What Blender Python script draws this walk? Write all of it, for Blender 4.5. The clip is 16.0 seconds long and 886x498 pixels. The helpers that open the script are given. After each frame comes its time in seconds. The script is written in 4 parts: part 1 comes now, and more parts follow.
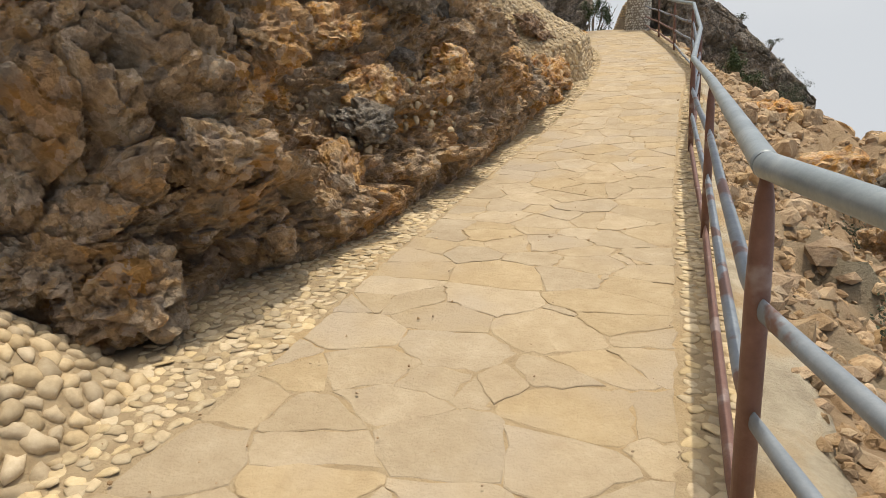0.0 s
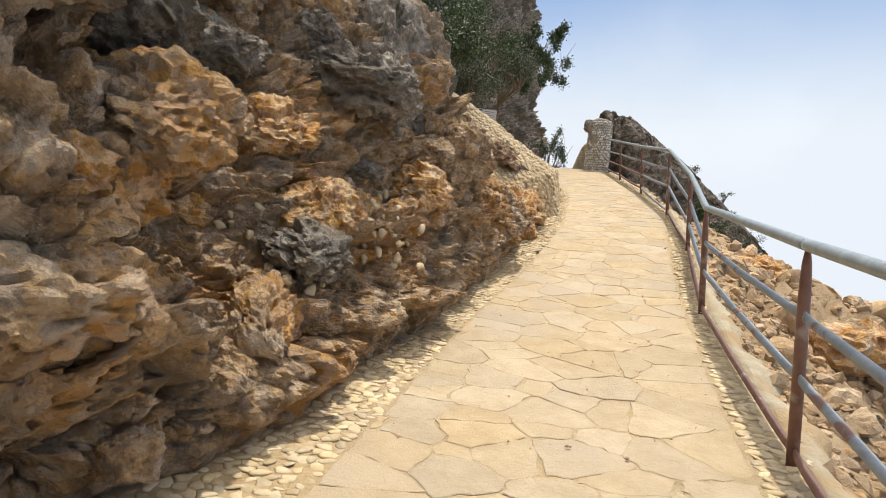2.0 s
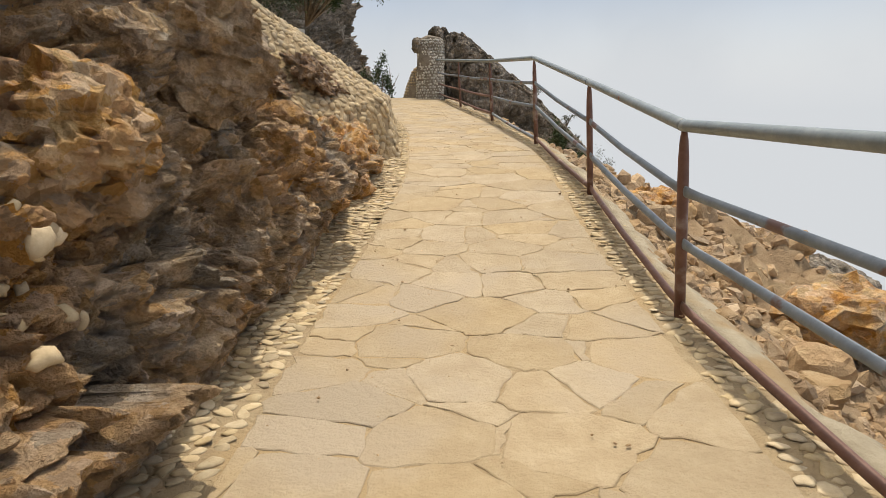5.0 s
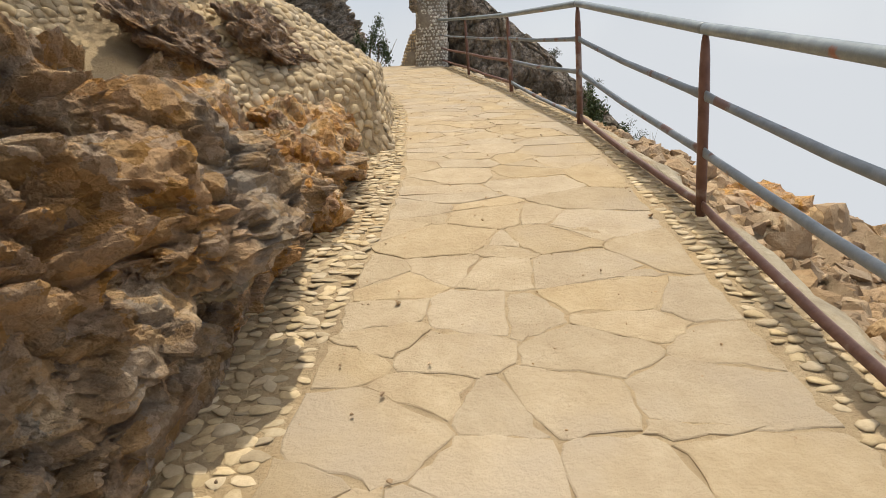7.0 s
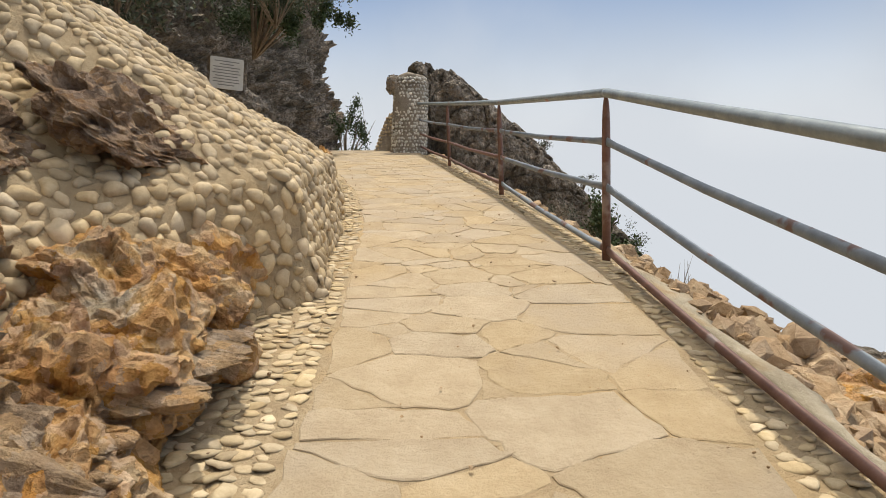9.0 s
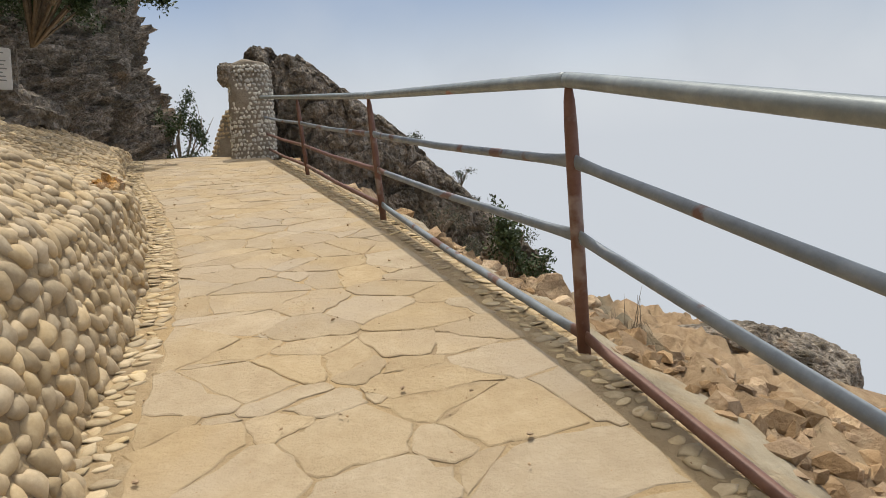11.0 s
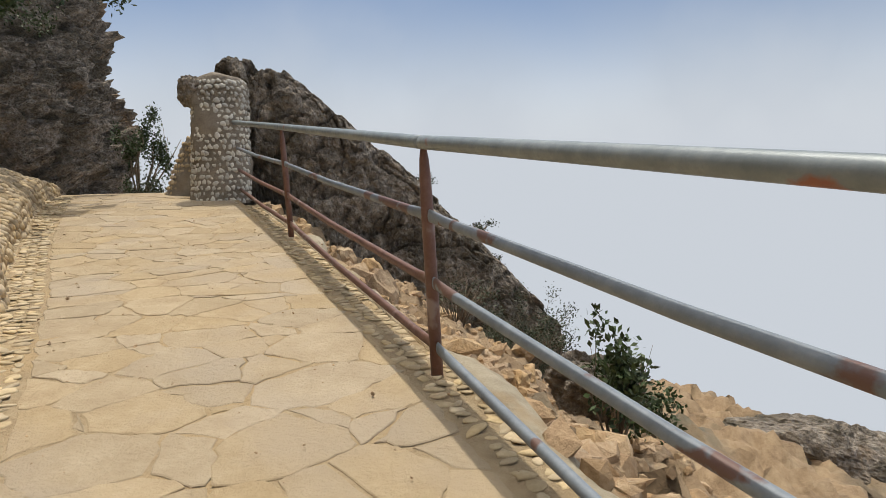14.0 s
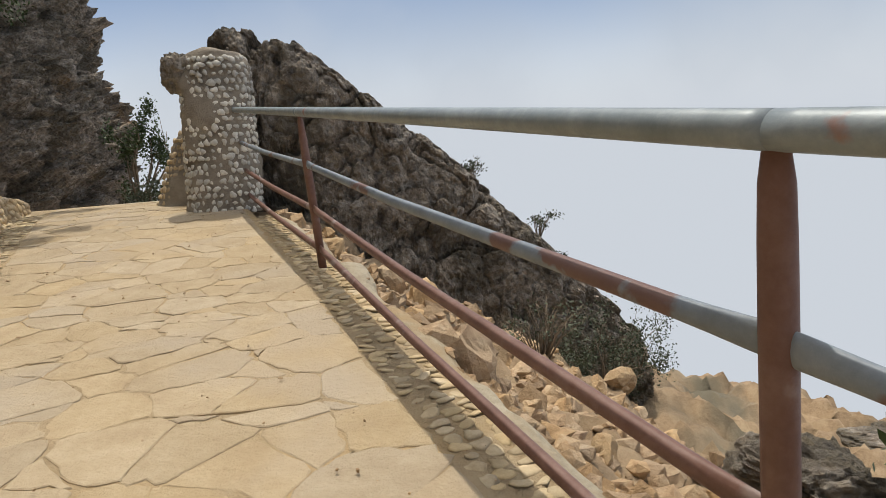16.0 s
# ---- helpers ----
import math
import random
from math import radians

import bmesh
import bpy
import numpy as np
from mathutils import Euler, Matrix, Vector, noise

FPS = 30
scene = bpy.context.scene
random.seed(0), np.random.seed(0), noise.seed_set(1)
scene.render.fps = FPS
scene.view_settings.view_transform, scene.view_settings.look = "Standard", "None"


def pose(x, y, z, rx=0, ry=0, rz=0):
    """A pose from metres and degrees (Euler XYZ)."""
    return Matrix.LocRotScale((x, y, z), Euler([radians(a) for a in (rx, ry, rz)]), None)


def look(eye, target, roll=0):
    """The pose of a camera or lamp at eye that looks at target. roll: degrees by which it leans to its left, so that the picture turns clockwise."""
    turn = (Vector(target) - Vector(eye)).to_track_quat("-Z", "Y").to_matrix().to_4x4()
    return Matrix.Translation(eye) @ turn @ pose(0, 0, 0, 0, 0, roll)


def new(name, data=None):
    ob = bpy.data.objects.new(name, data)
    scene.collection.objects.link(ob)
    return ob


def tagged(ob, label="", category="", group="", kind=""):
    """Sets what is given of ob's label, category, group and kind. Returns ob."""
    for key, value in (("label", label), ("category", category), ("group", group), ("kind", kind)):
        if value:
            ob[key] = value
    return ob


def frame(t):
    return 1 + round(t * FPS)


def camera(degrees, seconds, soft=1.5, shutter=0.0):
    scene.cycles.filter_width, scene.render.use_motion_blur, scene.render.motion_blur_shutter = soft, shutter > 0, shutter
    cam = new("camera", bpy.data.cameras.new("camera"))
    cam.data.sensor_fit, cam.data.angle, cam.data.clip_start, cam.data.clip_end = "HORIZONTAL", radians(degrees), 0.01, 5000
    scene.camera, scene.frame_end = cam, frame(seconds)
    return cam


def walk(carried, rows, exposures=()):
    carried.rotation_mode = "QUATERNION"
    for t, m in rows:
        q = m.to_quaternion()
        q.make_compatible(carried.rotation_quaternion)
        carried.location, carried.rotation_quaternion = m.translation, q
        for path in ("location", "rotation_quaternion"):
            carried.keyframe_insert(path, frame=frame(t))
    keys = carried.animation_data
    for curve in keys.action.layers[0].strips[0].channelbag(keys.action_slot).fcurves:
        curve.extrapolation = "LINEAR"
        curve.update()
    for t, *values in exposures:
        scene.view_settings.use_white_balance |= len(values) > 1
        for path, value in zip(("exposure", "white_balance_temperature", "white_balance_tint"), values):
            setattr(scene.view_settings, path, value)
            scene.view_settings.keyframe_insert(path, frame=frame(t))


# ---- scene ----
cam = camera(74.8, 16.0, soft=0.5)
PATH = [
    (0, (1.724, 1.319, 1.598), (0.865, 3.008, 0.96), -3.2),
    (0.5, (1.562, 1.493, 1.636), (0.632, 3.145, 0.998), 2.3),
    (1, (1.411, 1.767, 1.62), (0.607, 3.561, 1.252), 1.9),
    (1.5, (1.108, 2.137, 1.607), (0.426, 3.992, 1.297), -0.1),
    (2, (0.978, 2.466, 1.578), (0.266, 4.319, 1.331), 2.6),
    (2.5, (0.789, 2.906, 1.569), (0.34, 4.826, 1.239), -0.9),
    (3, (0.702, 3.372, 1.531), (0.371, 5.335, 1.338), 2.8),
    (3.5, (0.588, 3.792, 1.507), (0.403, 5.767, 1.256), -1.7),
    (3.7, (0.539, 3.958, 1.506), (0.365, 5.924, 1.183), -2.4),
    (5.8, (0.299, 6.042, 1.45), (0.142, 7.985, 1.001), -0.3),
    (6, (0.275, 6.247, 1.469), (0.115, 8.196, 1.049), -2.4),
    (6.5, (0.26, 6.75, 1.488), (0.097, 8.697, 1.064), -0.7),
    (7, (0.147, 7.215, 1.524), (-0.036, 9.131, 0.983), -2.7),
    (7.5, (0.117, 7.72, 1.55), (0.084, 9.667, 1.094), -3.0),
    (8, (0.065, 8.206, 1.583), (-0.145, 10.147, 1.146), 0.7),
    (8.5, (0.053, 8.663, 1.667), (-0.048, 10.632, 1.333), -3.8),
    (9, (0.093, 9.124, 1.739), (-0.011, 11.1, 1.45), -0.1),
    (9.5, (0.145, 9.59, 1.823), (0.181, 11.566, 1.514), -1.9),
    (9.7, (0.179, 9.731, 1.829), (0.457, 11.689, 1.533), -3.6),
    (11.8, (-0.094, 11.518, 2.083), (0.319, 13.439, 1.709), -3.6),
    (12, (-0.111, 11.669, 2.107), (0.44, 13.557, 1.742), -4.7),
    (12.5, (-0.103, 11.971, 2.163), (0.464, 13.86, 1.826), -3.6),
    (13, (-0.111, 12.447, 2.162), (0.359, 14.356, 1.796), -0.9),
    (13.5, (-0.112, 12.831, 2.223), (0.446, 14.722, 1.889), -4.6),
    (14, (-0.094, 13.202, 2.273), (0.338, 15.137, 2.014), -0.9),
    (14.5, (-0.146, 13.655, 2.287), (0.444, 15.548, 2.031), -2.3),
    (15, (-0.109, 14.054, 2.329), (0.512, 15.945, 2.138), -3.7),
    (15.5, (-0.142, 14.458, 2.327), (0.512, 16.323, 2.021), 0.1),
    (16, (-0.236, 14.907, 2.406), (0.142, 16.842, 2.073), -4.2),
]
EXPOSURES = ((0.0, -0.03, 6700, 10), (0.5, 0.22, 6450, 10), (1.2, 0.36, 6350, 10), (2.5, 0.3, 6550, 10), (3.5, -0.05, 6800, 10), (7.0, 0.04, 6650, 10), (9.0, 0.02, 6550, 10), (12.0, -0.18, 6450, 10), (16.0, -0.12, 6400, 10))
walk(cam, [(t, look(eye, target, roll)) for t, eye, target, roll in PATH], EXPOSURES)

# ---- light: sun high ahead over the crest, hazy bright sky, cloud below ----
SUN_DIR = Vector((0.0, 0.38, 1.0)).normalized()
sun = new("sun", bpy.data.lights.new("sun", "SUN"))
sun.data.energy, sun.data.angle, sun.data.color = 3.3, radians(0.55), (1.0, 0.93, 0.80)
sun.matrix_world = look(SUN_DIR * 50, (0, 0, 0))
world = bpy.data.worlds.new("sky")
scene.world = world
world.use_nodes = True
wn, wl = world.node_tree.nodes, world.node_tree.links
sky = wn.new("ShaderNodeTexSky")
sky.sky_type, sky.sun_disc = "NISHITA", False
sky.sun_elevation = math.asin(SUN_DIR.z)
sky.sun_rotation = math.atan2(SUN_DIR.x, SUN_DIR.y)
sky.altitude, sky.air_density, sky.dust_density, sky.ozone_density = 600, 1.0, 2.0, 1.0
geo = wn.new("ShaderNodeTexCoord")
sep = wn.new("ShaderNodeSeparateXYZ")
wl.new(geo.outputs["Generated"], sep.inputs[0])
puff = wn.new("ShaderNodeTexNoise")
puff.inputs["Scale"].default_value, puff.inputs["Detail"].default_value = 2.6, 5
wl.new(geo.outputs["Generated"], puff.inputs["Vector"])
wob = wn.new("ShaderNodeMath")
wob.operation = "MULTIPLY_ADD"
wob.inputs[1].default_value = 0.20
wl.new(puff.outputs["Fac"], wob.inputs[0])
wl.new(sep.outputs["Z"], wob.inputs[2])
haze = wn.new("ShaderNodeMapRange")
haze.interpolation_type = "SMOOTHSTEP"
haze.inputs["From Min"].default_value, haze.inputs["From Max"].default_value = 0.14, 0.44
haze.inputs["To Min"].default_value, haze.inputs["To Max"].default_value = 1.0, 0.12
wl.new(wob.outputs[0], haze.inputs["Value"])
gain = wn.new("ShaderNodeVectorMath")
gain.operation = "MULTIPLY"
gain.inputs[1].default_value = (0.070, 0.083, 0.096)
wl.new(sky.outputs[0], gain.inputs[0])
mixw = wn.new("ShaderNodeMix")
mixw.data_type = "RGBA"
wl.new(haze.outputs[0], mixw.inputs["Factor"])
wl.new(gain.outputs[0], mixw.inputs["A"])
lift = wn.new("ShaderNodeMapRange")
lift.inputs["From Min"].default_value, lift.inputs["From Max"].default_value = 0.0, 0.14
wl.new(sep.outputs["Z"], lift.inputs["Value"])
cloud = wn.new("ShaderNodeMapRange")
cloud.inputs["From Min"].default_value, cloud.inputs["From Max"].default_value = 0.45, 0.68
wl.new(puff.outputs["Fac"], cloud.inputs["Value"])
both = wn.new("ShaderNodeMath")
both.operation = "MULTIPLY"
wl.new(lift.outputs[0], both.inputs[0])
wl.new(cloud.outputs[0], both.inputs[1])
mixc = wn.new("ShaderNodeMix")
mixc.data_type = "RGBA"
wl.new(both.outputs[0], mixc.inputs["Factor"])
mixc.inputs["A"].default_value, mixc.inputs["B"].default_value = (0.665, 0.705, 0.755, 1), (0.85, 0.87, 0.89, 1)
wl.new(mixc.outputs["Result"], mixw.inputs["B"])
# thin bright haze overhead, round the high sun
zen = wn.new("ShaderNodeMapRange")
zen.interpolation_type = "SMOOTHSTEP"
zen.inputs["From Min"].default_value, zen.inputs["From Max"].default_value = 0.48, 0.95
wl.new(sep.outputs["Z"], zen.inputs["Value"])
mixz = wn.new("ShaderNodeMix")
mixz.data_type = "RGBA"
wl.new(zen.outputs[0], mixz.inputs["Factor"])
wl.new(mixw.outputs["Result"], mixz.inputs["A"])
mixz.inputs["B"].default_value = (1.75, 1.68, 1.58, 1)
bg = wn["Background"]
wl.new(mixz.outputs["Result"], bg.inputs["Color"])
bg.inputs["Strength"].default_value = 1.0


# ---- materials ----
def mat(name, cols, scale=3.0, rough=0.85, bump=0.4, bscale=30.0, metal=0.0, spread=0.0, patch=None, pscale=1.2, island=False, patch2=None, bdist=0.03, chips=0.0, band=0.20):
    """cols: dark, mid, light colours mixed by two scales of noise; patch: (colour, from, to), a larger stain."""
    m = bpy.data.materials.new(name)
    m.use_nodes = True
    n, l = m.node_tree.nodes, m.node_tree.links
    b = n["Principled BSDF"]
    b.inputs["Roughness"].default_value, b.inputs["Metallic"].default_value = rough, metal
    b.inputs["Specular IOR Level"].default_value = 0.3
    tc = n.new("ShaderNodeTexCoord")
    gp = n.new("ShaderNodeNewGeometry")
    pos = gp.outputs["Position"]
    n1 = n.new("ShaderNodeTexNoise")
    n1.inputs["Scale"].default_value, n1.inputs["Detail"].default_value, n1.inputs["Roughness"].default_value = scale, 9, 0.72
    l.new(pos, n1.inputs["Vector"])
    ramp = n.new("ShaderNodeValToRGB")
    e = ramp.color_ramp.elements
    e[0].position, e[0].color = 0.5 - band, (*cols[0], 1)
    e[1].position, e[1].color = 0.5 + band, (*cols[2], 1)
    mid = e.new(0.5)
    mid.color = (*cols[1], 1)
    l.new(n1.outputs["Fac"], ramp.inputs["Fac"])
    out = ramp.outputs["Color"]
    for stain, ps, shift in ((patch, pscale, 0.0), (patch2, pscale * 1.7, 31.0)):
        if not stain:
            continue
        n2 = n.new("ShaderNodeTexNoise")
        n2.inputs["Scale"].default_value, n2.inputs["Detail"].default_value = ps, 6
        mv = n.new("ShaderNodeVectorMath")
        mv.inputs[1].default_value = (shift, shift, shift)
        l.new(pos, mv.inputs[0])
        l.new(mv.outputs[0], n2.inputs["Vector"])
        mr = n.new("ShaderNodeMapRange")
        mr.inputs["From Min"].default_value, mr.inputs["From Max"].default_value = stain[1], stain[2]
        l.new(n2.outputs["Fac"], mr.inputs["Value"])
        mx = n.new("ShaderNodeMix")
        mx.data_type = "RGBA"
        l.new(mr.outputs[0], mx.inputs["Factor"])
        l.new(out, mx.inputs["A"])
        mx.inputs["B"].default_value = (*stain[0], 1)
        out = mx.outputs["Result"]
    if chips:
        cells = n.new("ShaderNodeTexVoronoi")
        cells.inputs["Scale"].default_value = chips * 1.3
        warp = n.new("ShaderNodeVectorMath")
        warp.operation = "MULTIPLY_ADD"
        warp.inputs[1].default_value = (0.16, 0.16, 0.16)
        l.new(n1.outputs["Color"], warp.inputs[0])
        l.new(pos, warp.inputs[2])
        l.new(warp.outputs[0], cells.inputs["Vector"])
        pick = n.new("ShaderNodeSeparateColor")
        l.new(cells.outputs["Color"], pick.inputs[0])
        tone = n.new("ShaderNodeMapRange")
        tone.inputs["To Min"].default_value, tone.inputs["To Max"].default_value = 0.78, 1.22
        l.new(pick.outputs[0], tone.inputs["Value"])
        hc = n.new("ShaderNodeHueSaturation")
        l.new(tone.outputs[0], hc.inputs["Value"])
        sat = n.new("ShaderNodeMapRange")
        sat.inputs["To Min"].default_value, sat.inputs["To Max"].default_value = 0.75, 1.15
        l.new(pick.outputs[1], sat.inputs["Value"])
        l.new(sat.outputs[0], hc.inputs["Saturation"])
        l.new(out, hc.inputs["Color"])
        out = hc.outputs["Color"]
    if spread:
        hs = n.new("ShaderNodeHueSaturation")
        if island:
            rnd = gp.outputs["Random Per Island"]
        else:
            rnd = n.new("ShaderNodeObjectInfo").outputs["Random"]
        mr2 = n.new("ShaderNodeMapRange")
        mr2.inputs["To Min"].default_value, mr2.inputs["To Max"].default_value = 1 - spread, 1 + spread
        l.new(rnd, mr2.inputs["Value"])
        l.new(mr2.outputs[0], hs.inputs["Value"])
        mul = n.new("ShaderNodeMath")
        mul.operation = "MULTIPLY"
        mul.inputs[1].default_value = 7.31
        l.new(rnd, mul.inputs[0])
        fr = n.new("ShaderNodeMath")
        fr.operation = "FRACT"
        l.new(mul.outputs[0], fr.inputs[0])
        mr3 = n.new("ShaderNodeMapRange")
        mr3.inputs["To Min"].default_value, mr3.inputs["To Max"].default_value = 0.88, 1.1
        l.new(fr.outputs[0], mr3.inputs["Value"])
        l.new(mr3.outputs[0], hs.inputs["Saturation"])
        l.new(out, hs.inputs["Color"])
        out = hs.outputs["Color"]
    l.new(out, b.inputs["Base Color"])
    if bump:
        n3 = n.new("ShaderNodeTexNoise")
        n3.inputs["Scale"].default_value, n3.inputs["Detail"].default_value, n3.inputs["Roughness"].default_value = bscale, 6, 0.7
        l.new(pos, n3.inputs["Vector"])
        bp = n.new("ShaderNodeBump")
        bp.inputs["Strength"].default_value, bp.inputs["Distance"].default_value = bump, bdist
        height = n3.outputs["Fac"]
        if chips:
            vo = n.new("ShaderNodeTexVoronoi")
            vo.inputs["Scale"].default_value = chips
            wv = n.new("ShaderNodeVectorMath")
            wv.operation = "MULTIPLY_ADD"
            wv.inputs[1].default_value = (0.12, 0.12, 0.12)
            l.new(n1.outputs["Color"], wv.inputs[0])
            l.new(pos, wv.inputs[2])
            l.new(wv.outputs[0], vo.inputs["Vector"])
            ad = n.new("ShaderNodeMath")
            ad.operation = "MULTIPLY_ADD"
            ad.inputs[1].default_value = 0.7
            l.new(vo.outputs["Distance"], ad.inputs[0])
            l.new(height, ad.inputs[2])
            height = ad.outputs[0]
        l.new(height, bp.inputs["Height"])
        l.new(bp.outputs[0], b.inputs["Normal"])
    return m


M_FLAG = mat("flagstone", ((0.375, 0.283, 0.175), (0.43, 0.335, 0.212), (0.485, 0.388, 0.258)), 5.0, 0.85, 0.6, 34, spread=0.07, patch=((0.42, 0.337, 0.235), 0.52, 0.66), pscale=1.4)
M_FLAG2 = mat("flagstone_far", ((0.375, 0.283, 0.175), (0.43, 0.335, 0.212), (0.485, 0.388, 0.258)), 5.0, 0.85, 0.6, 34, spread=0.07, patch=((0.42, 0.337, 0.235), 0.52, 0.66), pscale=1.4, island=True)
M_MORTAR = mat("sandy_mortar", ((0.34, 0.25, 0.15), (0.42, 0.32, 0.195), (0.48, 0.38, 0.245)), 9.0, 0.95, 0.8, 45, patch=((0.46, 0.335, 0.185), 0.5, 0.65), pscale=1.5)
M_COB = mat("cobble", ((0.37, 0.28, 0.165), (0.49, 0.385, 0.235), (0.60, 0.495, 0.325)), 12, 0.8, 0.25, 60, spread=0.22)
M_COB2 = mat("cobble_bed", ((0.37, 0.28, 0.165), (0.49, 0.385, 0.235), (0.60, 0.495, 0.325)), 12, 0.8, 0.25, 60, spread=0.22, island=True)
M_PEB = mat("wall_pebble", ((0.37, 0.28, 0.165), (0.47, 0.365, 0.225), (0.56, 0.455, 0.30)), 14, 0.8, 0.25, 60, spread=0.22)
M_PEB2 = mat("wall_pebble_bed", ((0.37, 0.28, 0.165), (0.47, 0.365, 0.225), (0.56, 0.455, 0.30)), 14, 0.8, 0.25, 60, spread=0.22, island=True)
M_WHITE = mat("pale_pebble", ((0.42, 0.39, 0.33), (0.58, 0.55, 0.48), (0.70, 0.67, 0.60)), 14, 0.75, 0.2, 60, spread=0.25)
M_ROCK = mat("ochre_rock", ((0.25, 0.165, 0.095), (0.56, 0.385, 0.225), (0.76, 0.60, 0.41)), 5.5, 0.94, 1.0, 34, patch=((0.60, 0.35, 0.15), 0.50, 0.62), pscale=1.3, patch2=((0.38, 0.30, 0.215), 0.56, 0.66), bdist=0.07, chips=12, band=0.15)
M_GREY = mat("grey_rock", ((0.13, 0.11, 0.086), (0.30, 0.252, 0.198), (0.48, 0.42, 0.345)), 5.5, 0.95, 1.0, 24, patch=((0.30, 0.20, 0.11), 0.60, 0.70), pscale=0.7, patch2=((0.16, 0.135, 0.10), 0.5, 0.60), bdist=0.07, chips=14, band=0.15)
M_EARTH = mat("brown_earth", ((0.22, 0.13, 0.075), (0.40, 0.26, 0.155), (0.52, 0.38, 0.245)), 7.0, 0.97, 1.0, 40, bdist=0.06, chips=20, band=0.16)
M_ORANGE = mat("orange_rock", ((0.42, 0.20, 0.075), (0.62, 0.36, 0.145), (0.74, 0.53, 0.29)), 5.5, 0.92, 1.0, 30, patch=((0.47, 0.38, 0.26), 0.58, 0.68), pscale=1.8, bdist=0.05, chips=13, band=0.15)
M_RUBBLE = mat("rubble", ((0.24, 0.155, 0.085), (0.42, 0.29, 0.17), (0.54, 0.42, 0.28)), 5.0, 0.95, 0.9, 30, spread=0.25, island=True)
M_STONE = mat("loose_stone", ((0.30, 0.19, 0.10), (0.47, 0.33, 0.19), (0.58, 0.45, 0.29)), 4.0, 0.92, 0.8, 24, spread=0.25)
M_SOIL = mat("dry_soil", ((0.20, 0.135, 0.08), (0.34, 0.24, 0.145), (0.46, 0.35, 0.22)), 2.5, 0.97, 1.0, 30, patch=((0.16, 0.14, 0.10), 0.52, 0.66), pscale=0.5)
M_CONC = mat("concrete", ((0.30, 0.25, 0.18), (0.42, 0.36, 0.26), (0.52, 0.45, 0.34)), 5, 0.92, 0.7, 35, patch=((0.40, 0.29, 0.165), 0.47, 0.62), pscale=2.6, bdist=0.04)
M_POST = mat("red_brown_paint", ((0.12, 0.062, 0.047), (0.165, 0.088, 0.068), (0.21, 0.125, 0.10)), 9, 0.5, 0.12, 60, patch=((0.27, 0.21, 0.19), 0.60, 0.68), pscale=6)
M_TOP = mat("galvanised_top_rail", ((0.17, 0.20, 0.215), (0.23, 0.265, 0.285), (0.32, 0.355, 0.375)), 9, 0.42, 0.08, 60, metal=0.1, patch=((0.30, 0.125, 0.085), 0.66, 0.69), pscale=3.2)
M_MID = mat("blue_grey_worn_paint", ((0.15, 0.17, 0.195), (0.20, 0.23, 0.262), (0.27, 0.30, 0.33)), 8, 0.5, 0.1, 60, patch=((0.16, 0.095, 0.08), 0.58, 0.61), pscale=3.5)
M_LEAF = mat("leaf", ((0.030, 0.050, 0.018), (0.055, 0.080, 0.030), (0.10, 0.13, 0.055)), 4, 0.6, 0, spread=0.35, island=True)
M_LEAFG = mat("grey_leaf", ((0.045, 0.055, 0.035), (0.075, 0.09, 0.055), (0.13, 0.14, 0.09)), 4, 0.7, 0, spread=0.35, island=True)
M_DRY = mat("dry_twig", ((0.12, 0.09, 0.06), (0.20, 0.155, 0.11), (0.30, 0.24, 0.17)), 10, 0.9, 0.2, 40)
M_SIGN = mat("white_sign", ((0.62, 0.61, 0.58), (0.72, 0.71, 0.68), (0.80, 0.79, 0.76)), 3, 0.6, 0.05, 40)
M_INK = mat("faded_ink", ((0.20, 0.20, 0.20), (0.27, 0.27, 0.26), (0.34, 0.34, 0.33)), 9, 0.7, 0)
M_FOG = bpy.data.materials.new("cloud_sea")
M_FOG.use_nodes = True
M_FOG.node_tree.nodes.remove(M_FOG.node_tree.nodes["Principled BSDF"])
glow = M_FOG.node_tree.nodes.new("ShaderNodeEmission")
glow.inputs["Color"].default_value = (0.665, 0.705, 0.755, 1)
M_FOG.node_tree.links.new(glow.outputs[0], M_FOG.node_tree.nodes["Material Output"].inputs["Surface"])


# ---- noise on arrays ----
def hash3(i, seed):
    i = i.astype(np.int64)
    h = (i[..., 0] * 374761393 + i[..., 1] * 668265263 + i[..., 2] * 2147483647 + seed * 1274126177) & 0xFFFFFFFF
    h = ((h ^ (h >> 13)) * 1274126177) & 0xFFFFFFFF
    h = ((h ^ (h >> 16)) * 2246822519) & 0xFFFFFFFF
    return ((h ^ (h >> 15)) & 0xFFFFFF) / float(0xFFFFFF)


def vnoise(p, seed=0):
    i = np.floor(p)
    f = p - i
    u = f * f * f * (f * (f * 6 - 15) + 10)
    tot = 0
    for dx in (0, 1):
        for dy in (0, 1):
            for dz in (0, 1):
                w = (u[..., 0] if dx else 1 - u[..., 0]) * (u[..., 1] if dy else 1 - u[..., 1]) * (u[..., 2] if dz else 1 - u[..., 2])
                tot = tot + w * hash3(i + np.array((dx, dy, dz)), seed)
    return tot * 2 - 1


def fbm(p, octaves=4, seed=0, gain=0.5):
    a, s = 1.0, 0
    for o in range(octaves):
        s = s + a * vnoise(p * 2.03 ** o + 17.1 * o, seed + o)
        a *= gain
    return s


def ridged(p, octaves=4, seed=0):
    a, s = 1.0, 0
    for o in range(octaves):
        s = s + a * (1 - 2 * np.abs(vnoise(p * 2.1 ** o + 9.7 * o, seed + o)))
        a *= 0.5
    return s


